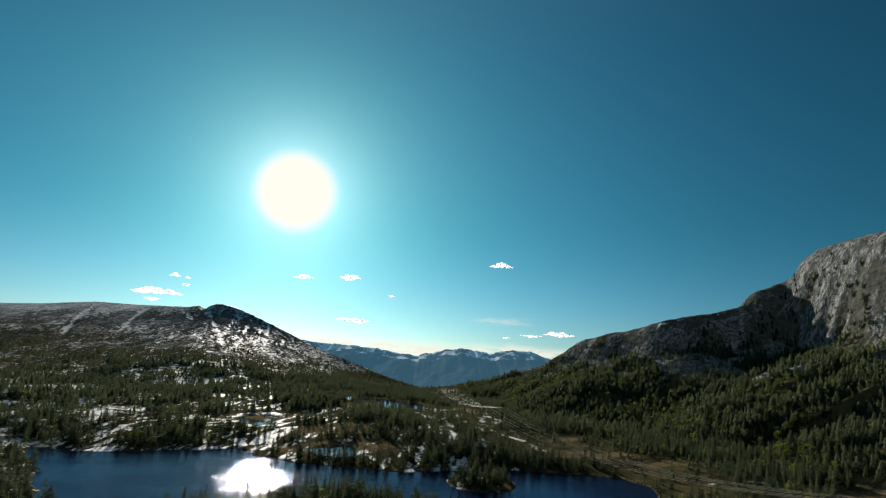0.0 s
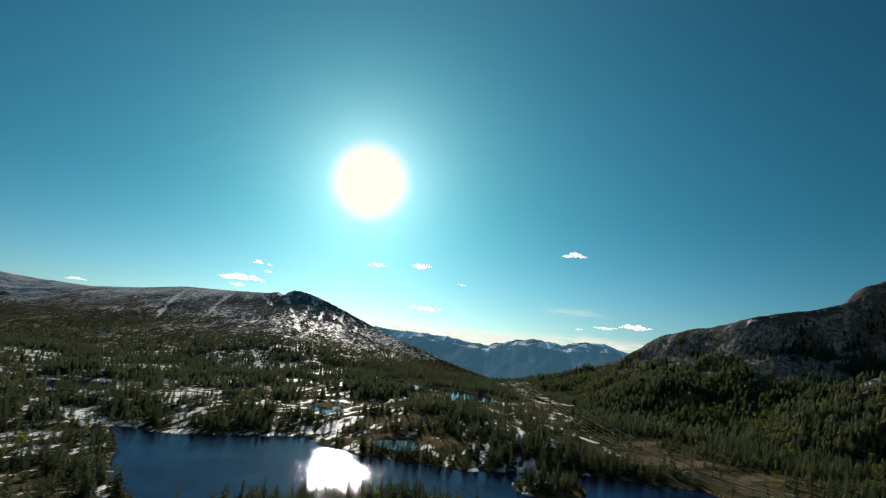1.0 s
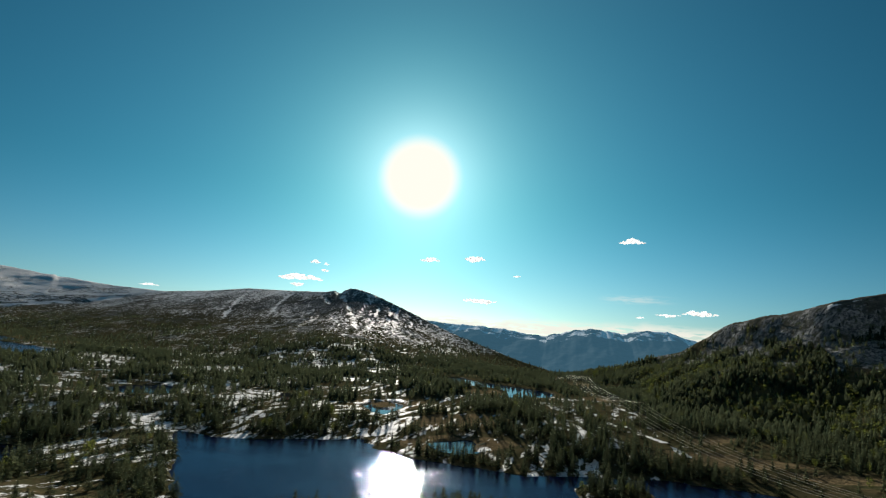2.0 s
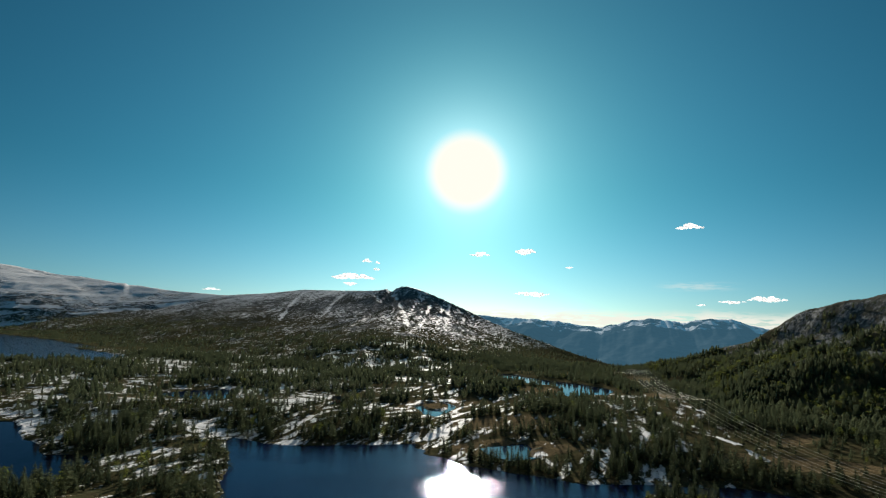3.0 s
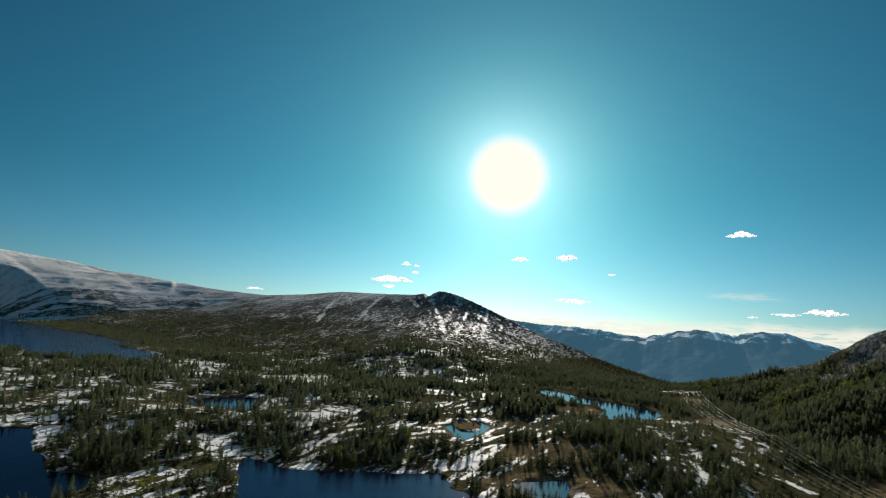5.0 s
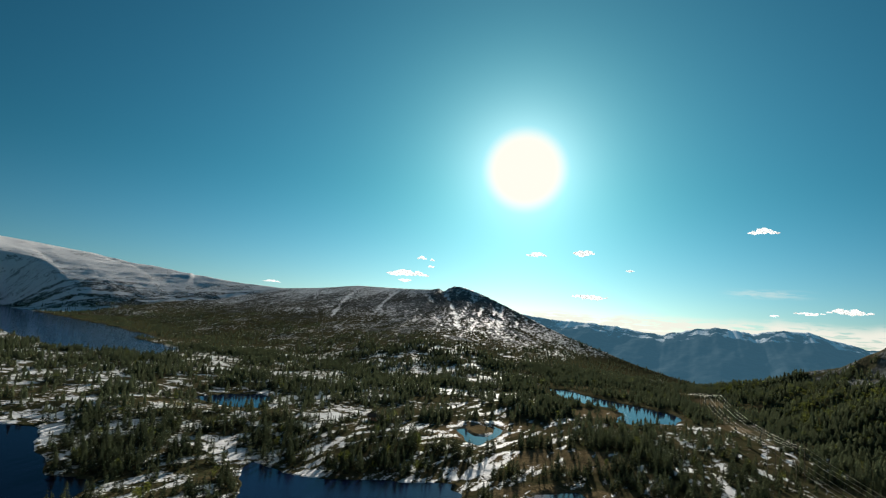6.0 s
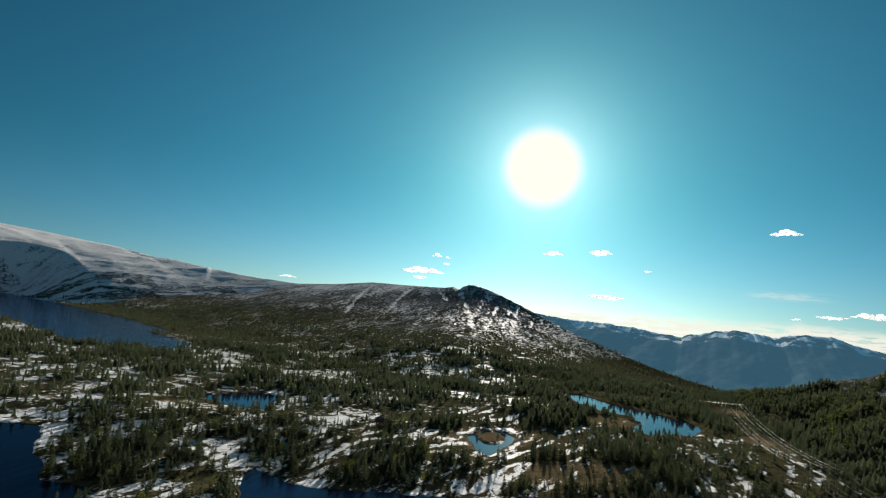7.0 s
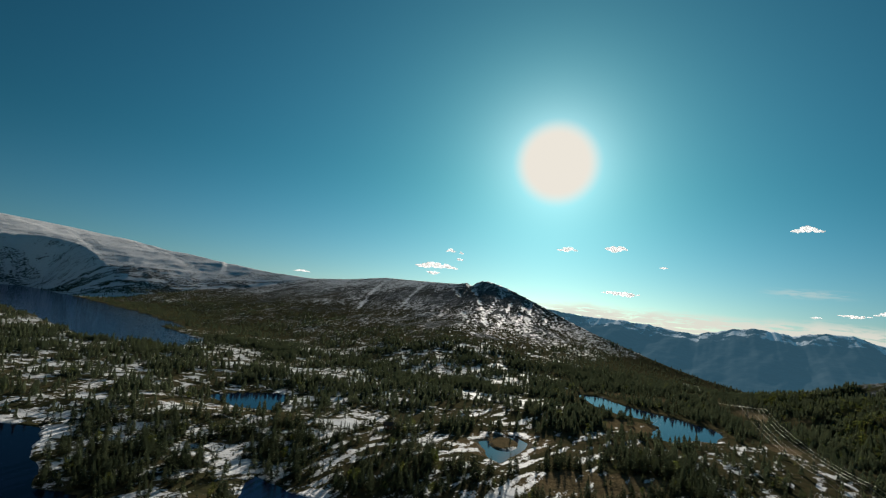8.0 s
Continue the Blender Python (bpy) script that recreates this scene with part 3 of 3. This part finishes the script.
# The ground is one sheet of rings round the flight, finer towards the valley.
HUB = (-5.0, 45.0)
fine_turns = np.radians(np.arange(-78, 46, 0.197))
coarse_turns = np.radians(np.arange(46, 282, 3.0))
turns = np.concatenate([fine_turns, coarse_turns])
radii = np.concatenate([[0.5, 30, 80, 110], np.geomspace(125, 4900, 570), [5600.0]])
rr, tt = np.meshgrid(radii, turns, indexing="ij")
gx, gy = HUB[0] + rr * np.sin(tt), HUB[1] + rr * np.cos(tt)
gz, g_rock, g_bog, g_snow, _, _, _, g_run = land(gx.ravel(), gy.ravel())
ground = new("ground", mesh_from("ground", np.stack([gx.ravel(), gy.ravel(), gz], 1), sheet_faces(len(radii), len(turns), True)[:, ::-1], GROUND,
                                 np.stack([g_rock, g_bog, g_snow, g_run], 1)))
ground.data.polygons.foreach_set("use_smooth", np.ones(len(ground.data.polygons), bool))
tagged(ground, "rolling mountain valley floor with heather, dry bog and snow patches", "ground", kind="structure")

for key, (level, outline) in LAKES.items():
    cx, cy = np.mean([p[0] for p in outline]), np.mean([p[1] for p in outline])
    bm = bmesh.new()
    grow = 14.0 if key in ("main", "west", "north_west") else 7.0
    ring = []
    for px, py in outline:
        away = math.hypot(px - cx, py - cy)
        ring.append(bm.verts.new((px + (px - cx) / away * grow, py + (py - cy) / away * grow, level)))
    bm.faces.new(ring)
    bmesh.ops.triangulate(bm, faces=bm.faces[:])
    bmesh.ops.recalc_face_normals(bm, faces=bm.faces[:])
    if sum(f.normal.z for f in bm.faces) < 0:
        bmesh.ops.reverse_faces(bm, faces=bm.faces[:])
    me = bpy.data.meshes.new("water")
    bm.to_mesh(me)
    me.materials.append({"pool": POND, "bog_pool": POND, "tarn": POND, "far_pool": POND, "valley": POND, "west": DARK_WATER, "north_west": OPEN_WATER}.get(key, WATER))
    tagged(new("water", me), "dark blue lake water rippled by a light breeze", "lake", kind="structure")

# The far range, beyond the valley.
FAR_CREST = [(-2200, 3900, 150), (-1500, 4150, 190), (-1306, 4195, 186), (-1013, 4276, 158), (-759, 4278, 152), (-522, 4313, 138), (-290, 4285, 110), (-180, 4291, 97), (-6, 4294, 140), (160, 4240, 176),
             (288, 4233, 162), (381, 4225, 141), (465, 4166, 166), (687, 4134, 180), (792, 4114, 140), (960, 4080, 95), (1300, 4000, 70), (1800, 3800, 60)]
fx = np.linspace(-2200, 1800, 500)
cy = np.interp(fx, [p[0] for p in FAR_CREST], [p[1] for p in FAR_CREST])
cz = np.interp(fx, [p[0] for p in FAR_CREST], [p[2] for p in FAR_CREST])
cz = cz + 26 * (fbm(fx, fx * 0, 60, 4, 83, 0.6) - 0.5)
down = np.concatenate([np.linspace(0, 1, 70), [-0.15]])
down.sort()
uu, xx = np.meshgrid(down, fx, indexing="ij")
fall = np.where(uu < 0, 1 + uu, (1 - np.clip(uu, 0, 1)) ** 1.15)
spurs = fbm(xx + 260 * uu, uu * 500, 210, 4, 89) - 0.5
fz = -200 + (cz[None] + 200) * fall + 75 * spurs * smooth(0.0, 0.25, uu) * (1 - smooth(0.75, 1, uu))
fy = cy[None] - 1500 * uu
f_snow = (1 - smooth(0.08, 0.30, uu)) * (0.16 + 0.66 * fbm(xx, uu * 900, 55, 4, 97))
zero = np.zeros(xx.size)
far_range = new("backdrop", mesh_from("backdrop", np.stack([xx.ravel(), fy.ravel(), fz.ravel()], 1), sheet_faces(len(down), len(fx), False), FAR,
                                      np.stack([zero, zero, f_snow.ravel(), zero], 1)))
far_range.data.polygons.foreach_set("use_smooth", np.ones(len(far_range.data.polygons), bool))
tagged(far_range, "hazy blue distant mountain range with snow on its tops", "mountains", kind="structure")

# ---- trees ----


def spruce_shape(rng, whorls, per, slim=0.17):
    """Points and triangles of a spruce of height 1: drooping boughs in whorls. The trunk is apart."""
    co, tri = [], []
    for w in range(whorls):
        at = 0.10 + 0.88 * (w + rng.random() * 0.6) / whorls
        reach = slim * (1 - at) ** 0.8 * rng.uniform(0.75, 1.2) + 0.018
        for b in range(per):
            yaw = 2 * math.pi * (b + rng.random() * 0.8) / per + w * 1.1
            r = reach * rng.uniform(0.65, 1.2)
            c, s, wide = math.cos(yaw), math.sin(yaw), r * 0.42 + 0.008
            drop = r * rng.uniform(0.25, 0.75)
            k = len(co)
            co += [(0, 0, at + 0.025), (c * r * 0.55 - s * wide, s * r * 0.55 + c * wide, at - drop * 0.45), (c * r, s * r, at - drop), (c * r * 0.55 + s * wide, s * r * 0.55 - c * wide, at - drop * 0.45)]
            tri += [(k, k + 1, k + 2), (k, k + 2, k + 3)]
    k = len(co)
    co += [(0.012, 0, 0.93), (-0.006, 0.011, 0.93), (-0.006, -0.011, 0.93), (0, 0, 1.02)]
    tri += [(k, k + 1, k + 3), (k + 1, k + 2, k + 3), (k + 2, k, k + 3)]
    return np.array(co), np.array(tri)


def skirt_shape(rng, tiers, sides, slim=0.17):
    """A cheaper spruce: ragged skirts, one above the other."""
    co, tri = [], []
    for t in range(tiers):
        lo, hi = 0.06 + 0.80 * t / tiers, min(1.0, 0.06 + 0.80 * (t + 1.9) / tiers)
        r = slim * (1 - lo) ** 0.8 + 0.01
        k = len(co)
        co.append((0, 0, hi))
        for b in range(sides):
            a, q = 2 * math.pi * (b + 0.5 * rng.random()) / sides + t, r * rng.uniform(0.55, 1.25)
            co.append((math.cos(a) * q, math.sin(a) * q, lo + rng.uniform(-0.03, 0.06)))
        tri += [(k, k + 1 + b, k + 1 + (b + 1) % sides) for b in range(sides)]
    return np.array(co), np.array(tri)


def leafy_shape(rng, clumps, wide=0.26):
    """A birch crown of height 1: loose leaf clumps round the limbs."""
    co, tri = [], []
    for _ in range(clumps):
        a, up, out = rng.uniform(0, 2 * math.pi), rng.uniform(0.22, 1.0), rng.random() ** 0.5
        r = wide * out * math.sin(math.pi * min(1, (1.08 - up) * 1.1)) ** 0.7
        p = np.array([math.cos(a) * r, math.sin(a) * r, up])
        size = wide * rng.uniform(0.22, 0.45)
        axes = np.array([[rng.gauss(0, 1) for _ in range(3)] for _ in range(2)])
        axes = axes / np.linalg.norm(axes, axis=1)[:, None] * size
        k = len(co)
        co += [p - axes[0], p + axes[1] * 0.7, p + axes[0], p - axes[1] * 0.7]
        tri += [(k, k + 1, k + 2), (k, k + 2, k + 3)]
    return np.array(co), np.array(tri)


def trunk_shape(height, radius, sides=5):
    co, tri = [], []
    for i in range(sides):
        a = 2 * math.pi * i / sides
        co += [(math.cos(a) * radius, math.sin(a) * radius, -0.06), (math.cos(a) * radius * 0.3, math.sin(a) * radius * 0.3, height)]
    for i in range(sides):
        j = (i + 1) % sides
        tri += [(2 * i, 2 * j, 2 * j + 1), (2 * i, 2 * j + 1, 2 * i + 1)]
    return np.array(co), np.array(tri)


def planted(shapes, pick, x, y, z, tall, broad, turn):
    """All the trees of a wood as one set of points and triangles."""
    all_co, all_tri, base = [], [], 0
    for k, (co, tri) in enumerate(shapes):
        m = pick == k
        if not m.any():
            continue
        c, s = np.cos(turn[m])[:, None], np.sin(turn[m])[:, None]
        w, t = (tall[m] * broad[m])[:, None], tall[m][:, None]
        px = x[m][:, None] + w * (co[None, :, 0] * c - co[None, :, 1] * s)
        py = y[m][:, None] + w * (co[None, :, 0] * s + co[None, :, 1] * c)
        pz = z[m][:, None] + t * co[None, :, 2]
        count = int(m.sum())
        all_co.append(np.stack([px, py, pz], -1).reshape(-1, 3))
        all_tri.append((tri[None] + (np.arange(count) * len(co))[:, None, None]).reshape(-1, 3) + base)
        base += count * len(co)
    return np.concatenate(all_co), np.concatenate(all_tri)


rng = random.Random(5)
gen = np.random.default_rng(11)
SPRUCES = [spruce_shape(rng, 12, 5, s) for s in (0.20, 0.24, 0.28)]
BIRCHES = [leafy_shape(rng, 70, w) for w in (0.24, 0.30)]
SKIRTS = [skirt_shape(rng, 4, 6, s) for s in (0.21, 0.25, 0.29)]
BUSHES = [leafy_shape(rng, 20, w) for w in (0.27, 0.33)]
CONES = [skirt_shape(rng, 2, 5, s) for s in (0.24, 0.30)]
TUFTS = [leafy_shape(rng, 6, w) for w in (0.30, 0.36)]


def scatter(lo, hi, gap, lo_turn, hi_turn, thick, slope_only=False):
    """Places of trees between two distances from the hub: about one in each square of the gap where woods grow."""
    n = int(2 * hi / gap)
    i, j = np.meshgrid(np.arange(n), np.arange(n), indexing="ij")
    x = HUB[0] - hi + (i.ravel() + gen.random(n * n)) * gap
    y = HUB[1] - hi + (j.ravel() + gen.random(n * n)) * gap
    r, a = np.hypot(x - HUB[0], y - HUB[1]), np.degrees(np.arctan2(x - HUB[0], y - HUB[1]))
    m = (r > lo) & (r <= hi) & (a > lo_turn) & (a < hi_turn)
    x, y = x[m], y[m]
    h, rock, bog, snow, wood, shore, u2, _ = land(x, y)
    keep = (gen.random(len(x)) < wood * thick) & ((u2 < 0.98) | (not slope_only))
    x, y, h, u2, wood = x[keep], y[keep], h[keep], u2[keep], wood[keep]
    leafy = gen.random(len(x)) < np.where(u2 < 1, 0.10 + 0.45 * smooth(0.52, 0.64, fbm(x, y, 40, 3, 101)), 0.04)
    return x, y, h, leafy, wood


def wood_of(name, label, places, spruces, birches, low, high):
    x, y, h, leafy, wood = places
    count = len(x)
    tall = gen.uniform(low, high, count) * (0.75 + 0.35 * wood) * (1 - 0.45 * smooth(20, 90, h) * (x < -250)) * np.where(gen.random(count) < 0.18, 0.55, 1)
    tall = np.where(leafy, tall * 0.72, tall)
    broad, turn = gen.uniform(0.95, 1.5, count), gen.uniform(0, 6.28, count)
    for kind, shapes, mask, mat in (("spruce", spruces, ~leafy, SPRUCE), ("birch", birches, leafy, BIRCH)):
        if mask.any():
            pick = gen.integers(0, len(shapes), int(mask.sum()))
            co, tri = planted(shapes, pick, x[mask], y[mask], h[mask] - 0.1, tall[mask], broad[mask], turn[mask])
            tagged(new(f"{kind}_{name}", mesh_from(name, co, tri, mat)), label.format(kind), "trees", kind="stuff")


near = scatter(15, 420, 3.7, -74, 42, 0.95)
order = np.argsort(np.hypot(near[0] + 50, near[1] - 250))
first, rest = order[:300], order[300:]
wood_of("wood", "dark green {} wood growing among snow patches by the lake", tuple(a[rest] for a in near), SPRUCES, BIRCHES, 4.6, 10.0)
wood_of("forest", "{} forest covering the valley floor and lower slopes", scatter(420, 1000, 4.7, -76, 44, 0.92), SKIRTS, BUSHES, 4.6, 10.0)
wood_of("valley_forest", "distant {} forest on the valley floor", scatter(2300, 3700, 24.0, -48, 22, 0.9), CONES, TUFTS, 9.0, 14.0)
wood_of("shore_forest", "distant {} forest along the far lake", scatter(2300, 3900, 16.0, -78, -48, 0.95), CONES, TUFTS, 8.0, 13.0)
wood_of("slope_forest", "thick {} forest on the steep eastern mountain side", scatter(300, 1000, 3.9, -5, 44, 0.95, True), SKIRTS, BUSHES, 4.2, 8.6)
wood_of("far_forest", "distant {} forest on the mountain sides", scatter(1000, 2300, 7.6, -78, 30, 0.85), CONES, TUFTS, 4.0, 8.0)


SHRUBS = [leafy_shape(rng, 4, w) for w in (0.6, 0.8)]
HEATH = needle_material("heath_shrubs", (0.040, 0.038, 0.016), (0.095, 0.072, 0.030), 0.4)
bx, by, bh, _, _ = scatter(150, 430, 2.5, -74, 42, 0.8)
pick = gen.integers(0, 2, len(bx))
co, tri = planted(SHRUBS, pick, bx, by, bh - 0.15, gen.uniform(0.6, 1.5, len(bx)), gen.uniform(0.9, 1.6, len(bx)), gen.uniform(0, 6.28, len(bx)))
tagged(new("heath_shrubs", mesh_from("heath_shrubs", co, tri, HEATH)), "low brown dwarf birch and juniper shrubs between the trees", "shrubs", kind="stuff")


def tree_thing(kind, shape, mat, label):
    """A tree of height 1 with trunk and crown, to be copied."""
    top = new(kind)
    for name, (co, tri), m in (("trunk", trunk_shape(0.9, 0.016), BARK), ("crown", shape, mat)):
        new(name, mesh_from(name, co, tri, m)).parent = top
    return tagged(top, label, "tree", "trees by the lake")


models = [tree_thing("spruce_tree", s, SPRUCE, "slender dark green spruce with drooping boughs by the lake") for s in SPRUCES]
leafy_models = [tree_thing("birch_tree", s, BIRCH, "small yellow-green birch with a loose crown by the lake") for s in BIRCHES]
used = set()
for k in first:
    leafy = bool(near[3][k])
    some = leafy_models if leafy else models
    model = some[rng.randrange(len(some))]
    tall = rng.uniform(4.6, 10.0) * (0.75 + 0.35 * near[4][k]) * (0.7 if leafy else 1.0)
    m = Matrix.LocRotScale((near[0][k], near[1][k], near[2][k] - 0.1), Euler((rng.uniform(-0.03, 0.03), rng.uniform(-0.03, 0.03), rng.uniform(0, 6.28))), None)
    size = (tall * rng.uniform(1.0, 1.4), tall * rng.uniform(1.0, 1.4), tall)
    if model.name not in used:
        used.add(model.name)
        model.matrix_basis, model.scale = m, size
    else:
        copy = copy_thing(model, m)
        copy.scale = size
for model in models + leafy_models:
    if model.name not in used:
        for part_ob in list(model.children):
            bpy.data.objects.remove(part_ob)
        bpy.data.objects.remove(model)

# ---- the power line ----
LINE = [(-62, 1190, -2), (16.6, 724.9, 21.0), (44.0, 430.0, 22.5), (158.0, 152.0, 25.0)]
SPREAD = 20.0


def wire_object(a, b, sag, radius):
    curve = bpy.data.curves.new("wire", "CURVE")
    curve.dimensions, curve.bevel_depth, curve.bevel_resolution = "3D", radius, 1
    spline = curve.splines.new("POLY")
    spline.points.add(40)
    for k in range(41):
        u = k / 40
        p = Vector(a).lerp(Vector(b), u)
        spline.points[k].co = (p.x, p.y, p.z - 4 * sag * u * (1 - u), 1)
    curve.materials.append(WIRE)
    return tagged(new("power_wire", curve), "thin pale aluminium power line wire sagging over the valley", "wire", "wires of the power line")


def arm_way(k):
    a, b = Vector(LINE[max(0, k - 1)][:2]), Vector(LINE[min(len(LINE) - 1, k + 1)][:2])
    d = (b - a).normalized()
    return Vector((-d.y, d.x, 0))


for k in range(len(LINE) - 1):
    for w in range(6):
        off = (w / 5 - 0.5) * SPREAD + (1.2 if w > 2 else -1.2)
        a = Vector(LINE[k]) + arm_way(k) * off
        b = Vector(LINE[k + 1]) + arm_way(k + 1) * off
        wire_object(a, b, (9.0, 6.0, 15.5)[k], 0.036)


def tube(bm, a, b, r, sides=8):
    a, b = Vector(a), Vector(b)
    d = (b - a).normalized()
    u = d.orthogonal().normalized()
    v = d.cross(u)
    rings = []
    for p, q in ((a, r), (b, r * 0.8)):
        rings.append([bm.verts.new(p + (u * math.cos(2 * math.pi * i / sides) + v * math.sin(2 * math.pi * i / sides)) * q) for i in range(sides)])
    for i in range(sides):
        bm.faces.new((rings[0][i], rings[0][(i + 1) % sides], rings[1][(i + 1) % sides], rings[1][i]))
    bm.faces.new(rings[0][::-1])
    bm.faces.new(rings[1])


def part(name, bm, mat, parent, label=""):
    me = bpy.data.meshes.new(name)
    bm.to_mesh(me)
    bm.free()
    me.materials.append(mat)
    ob = new(name, me)
    ob.parent = parent
    return tagged(ob, label)


for k, (px, py, pz) in enumerate(LINE):
    side = arm_way(k)
    for half in (-1, 1):
        mid = Vector((px, py, pz)) + side * half * (SPREAD * 0.3 + 1.2)
        foot = float(land(np.array([mid.x]), np.array([mid.y]))[0][0])
        top = new("power_pylon")
        top.location = (mid.x, mid.y, foot)
        tagged(top, "weathered wooden portal pylon carrying three wires", "pylon", "pylons of the power line")
        rise = max(pz - foot, 4.0)
        for leg in (-1, 1):
            bm = bmesh.new()
            tube(bm, side * leg * 2.1 + Vector((0, 0, -0.8)), side * leg * 2.1 + Vector((0, 0, rise + 0.8)), 0.17)
            part("pole", bm, POLE, top)
        bm = bmesh.new()
        tube(bm, side * -4.6 + Vector((0, 0, rise + 0.4)), side * 4.6 + Vector((0, 0, rise + 0.4)), 0.13)
        part("crossarm", bm, POLE, top)

# ---- the cabin among the trees ----


def box(bm, x0, x1, y0, y1, z0, z1):
    """A block between two corners."""
    v = [bm.verts.new((x, y, z)) for z in (z0, z1) for x, y in ((x0, y0), (x1, y0), (x1, y1), (x0, y1))]
    for f in ((3, 2, 1, 0), (4, 5, 6, 7), (0, 1, 5, 4), (1, 2, 6, 5), (2, 3, 7, 6), (3, 0, 4, 7)):
        bm.faces.new([v[k] for k in f])


def cabin(x, y, turn, long=8.0, deep=6.0, wall=2.4, peak=4.2):
    """A mountain cabin: boarded walls with gables, a pitched roof with eaves, a door, windows and a chimney."""
    top = new("cabin")
    top.location = (x, y, float(land(np.array([x]), np.array([y]))[0][0]))
    top.rotation_euler = (0, 0, turn)
    tagged(top, "small red-brown boarded mountain cabin with a dark pitched roof", "cabin")
    bm = bmesh.new()
    profile = ((-deep / 2, -0.4), (deep / 2, -0.4), (deep / 2, wall), (0, peak), (-deep / 2, wall))
    ends = [[bm.verts.new((sx * long / 2, py, pz)) for py, pz in profile] for sx in (-1, 1)]
    bm.faces.new(ends[0][::-1])
    bm.faces.new(ends[1])
    for k in range(5):
        bm.faces.new((ends[0][k], ends[0][(k + 1) % 5], ends[1][(k + 1) % 5], ends[1][k]))
    bmesh.ops.recalc_face_normals(bm, faces=bm.faces[:])
    part("wall", bm, BOARDS, top)
    for side in (-1, 1):
        bm = bmesh.new()
        box(bm, -long / 2 - 0.5, long / 2 + 0.5, 0, math.hypot(deep / 2, peak - wall) + 0.5, 0.03, 0.18)
        slope = Matrix.Translation((0, 0, peak + 0.02)) @ Matrix.Rotation(0 if side > 0 else math.pi, 4, "Z") @ Matrix.Rotation(-math.atan2(peak - wall, deep / 2), 4, "X")
        bm.transform(slope)
        part("roof", bm, ROOFING, top, "dark turfed roof slope")
    bm = bmesh.new()
    box(bm, 1.2, 1.8, 0.5, 1.1, peak - 0.6, peak + 0.9)
    part("chimney", bm, STONE, top, "grey stone chimney")
    bm = bmesh.new()
    box(bm, -0.5, 0.5, -deep / 2 - 0.06, -deep / 2 + 0.02, 0.0, 2.0)
    part("door", bm, POLE, top)
    for wx in (-2.5, 2.4):
        bm = bmesh.new()
        box(bm, wx - 0.6, wx + 0.6, -deep / 2 - 0.05, -deep / 2 + 0.02, 0.9, 1.9)
        part("window", bm, PALE_FRAME, top, "pale framed window")
    return top


BOARDS, ROOFING = plain("red_brown_boards", (0.17, 0.065, 0.04), 0.85, vary=0.4), plain("dark_roofing", (0.07, 0.055, 0.045), 0.95, vary=0.5)
STONE, PALE_FRAME = plain("grey_stone", (0.26, 0.25, 0.24), 0.9), plain("pale_paint", (0.55, 0.53, 0.50), 0.6, vary=0.1)
cabin(-205.4, 406.4, 0.5)

# ---- clouds ----


def cloud(az, el, dist, long, high, seed, puffs=14, mat=CLOUD):
    """A small fair-weather cloud of soft puffs, by its bearing, height angle and length."""
    r = random.Random(seed)
    a, e = radians(az), radians(el)
    eye = Vector((0, 40, 66))
    at = eye + Vector((math.sin(a) * math.cos(e), math.cos(a) * math.cos(e), math.sin(e))) * dist
    across = Vector((math.cos(a), -math.sin(a), 0))
    back = Vector((math.sin(a), math.cos(a), 0))
    bm = bmesh.new()
    for k in range(puffs):
        u = r.uniform(-0.5, 0.5)
        size = high * (0.22 + 0.5 * (1 - (2 * u) ** 2)) * r.uniform(0.25, 0.95)
        p = at + across * (u * long) + Vector((0, 0, r.uniform(-0.22, 0.42) * high * (1 - abs(2 * u)) + 0.12 * high * math.sin(7 * u + seed))) + back * r.uniform(-0.4, 0.4) * high
        made = bmesh.ops.create_icosphere(bm, subdivisions=2, radius=1.0)["verts"]
        for v in made:
            lump = 1 + 0.32 * noise.noise(v.co * 1.7 + Vector((seed, k, 0))) + 0.14 * noise.noise(v.co * 4.1 + Vector((k, seed, 3)))
            q = v.co * size * 0.55 * lump
            v.co = p + across * q.x * (1.25 + 0.03 * long / high) + back * q.y + Vector((0, 0, q.z * 0.8))
    me = bpy.data.meshes.new("cloud")
    bm.to_mesh(me)
    bm.free()
    me.materials.append(mat)
    me.polygons.foreach_set("use_smooth", np.ones(len(me.polygons), bool))
    return tagged(new("cloud", me), "small white fair-weather cloud in the blue sky", "cloud", "clouds over the valley", kind="structure")


D = 4700.0
for row in ((-28.35, 4.9, 370, 62, 1), (-26.95, 6.65, 78, 36, 2), (-25.8, 6.5, 36, 26, 3), (-25.9, 5.8, 60, 28, 4), (-28.6, 4.2, 110, 34, 5), (-10.0, 8.1, 170, 62, 6), (-14.8, 7.75, 175, 44, 7),
            (6.25, 10.35, 210, 46, 8), (12.5, 3.35, 270, 46, 9), (-9.35, 3.65, 300, 46, 10), (9.6, 3.1, 190, 28, 11), (-5.45, 6.5, 60, 24, 12), (7.0, 2.8, 70, 20, 13), (-42.1, 2.95, 140, 24, 14)):
    az, el, long, high, seed = row
    cloud(az, el, D, long, high, seed, int(22 + long / 6))
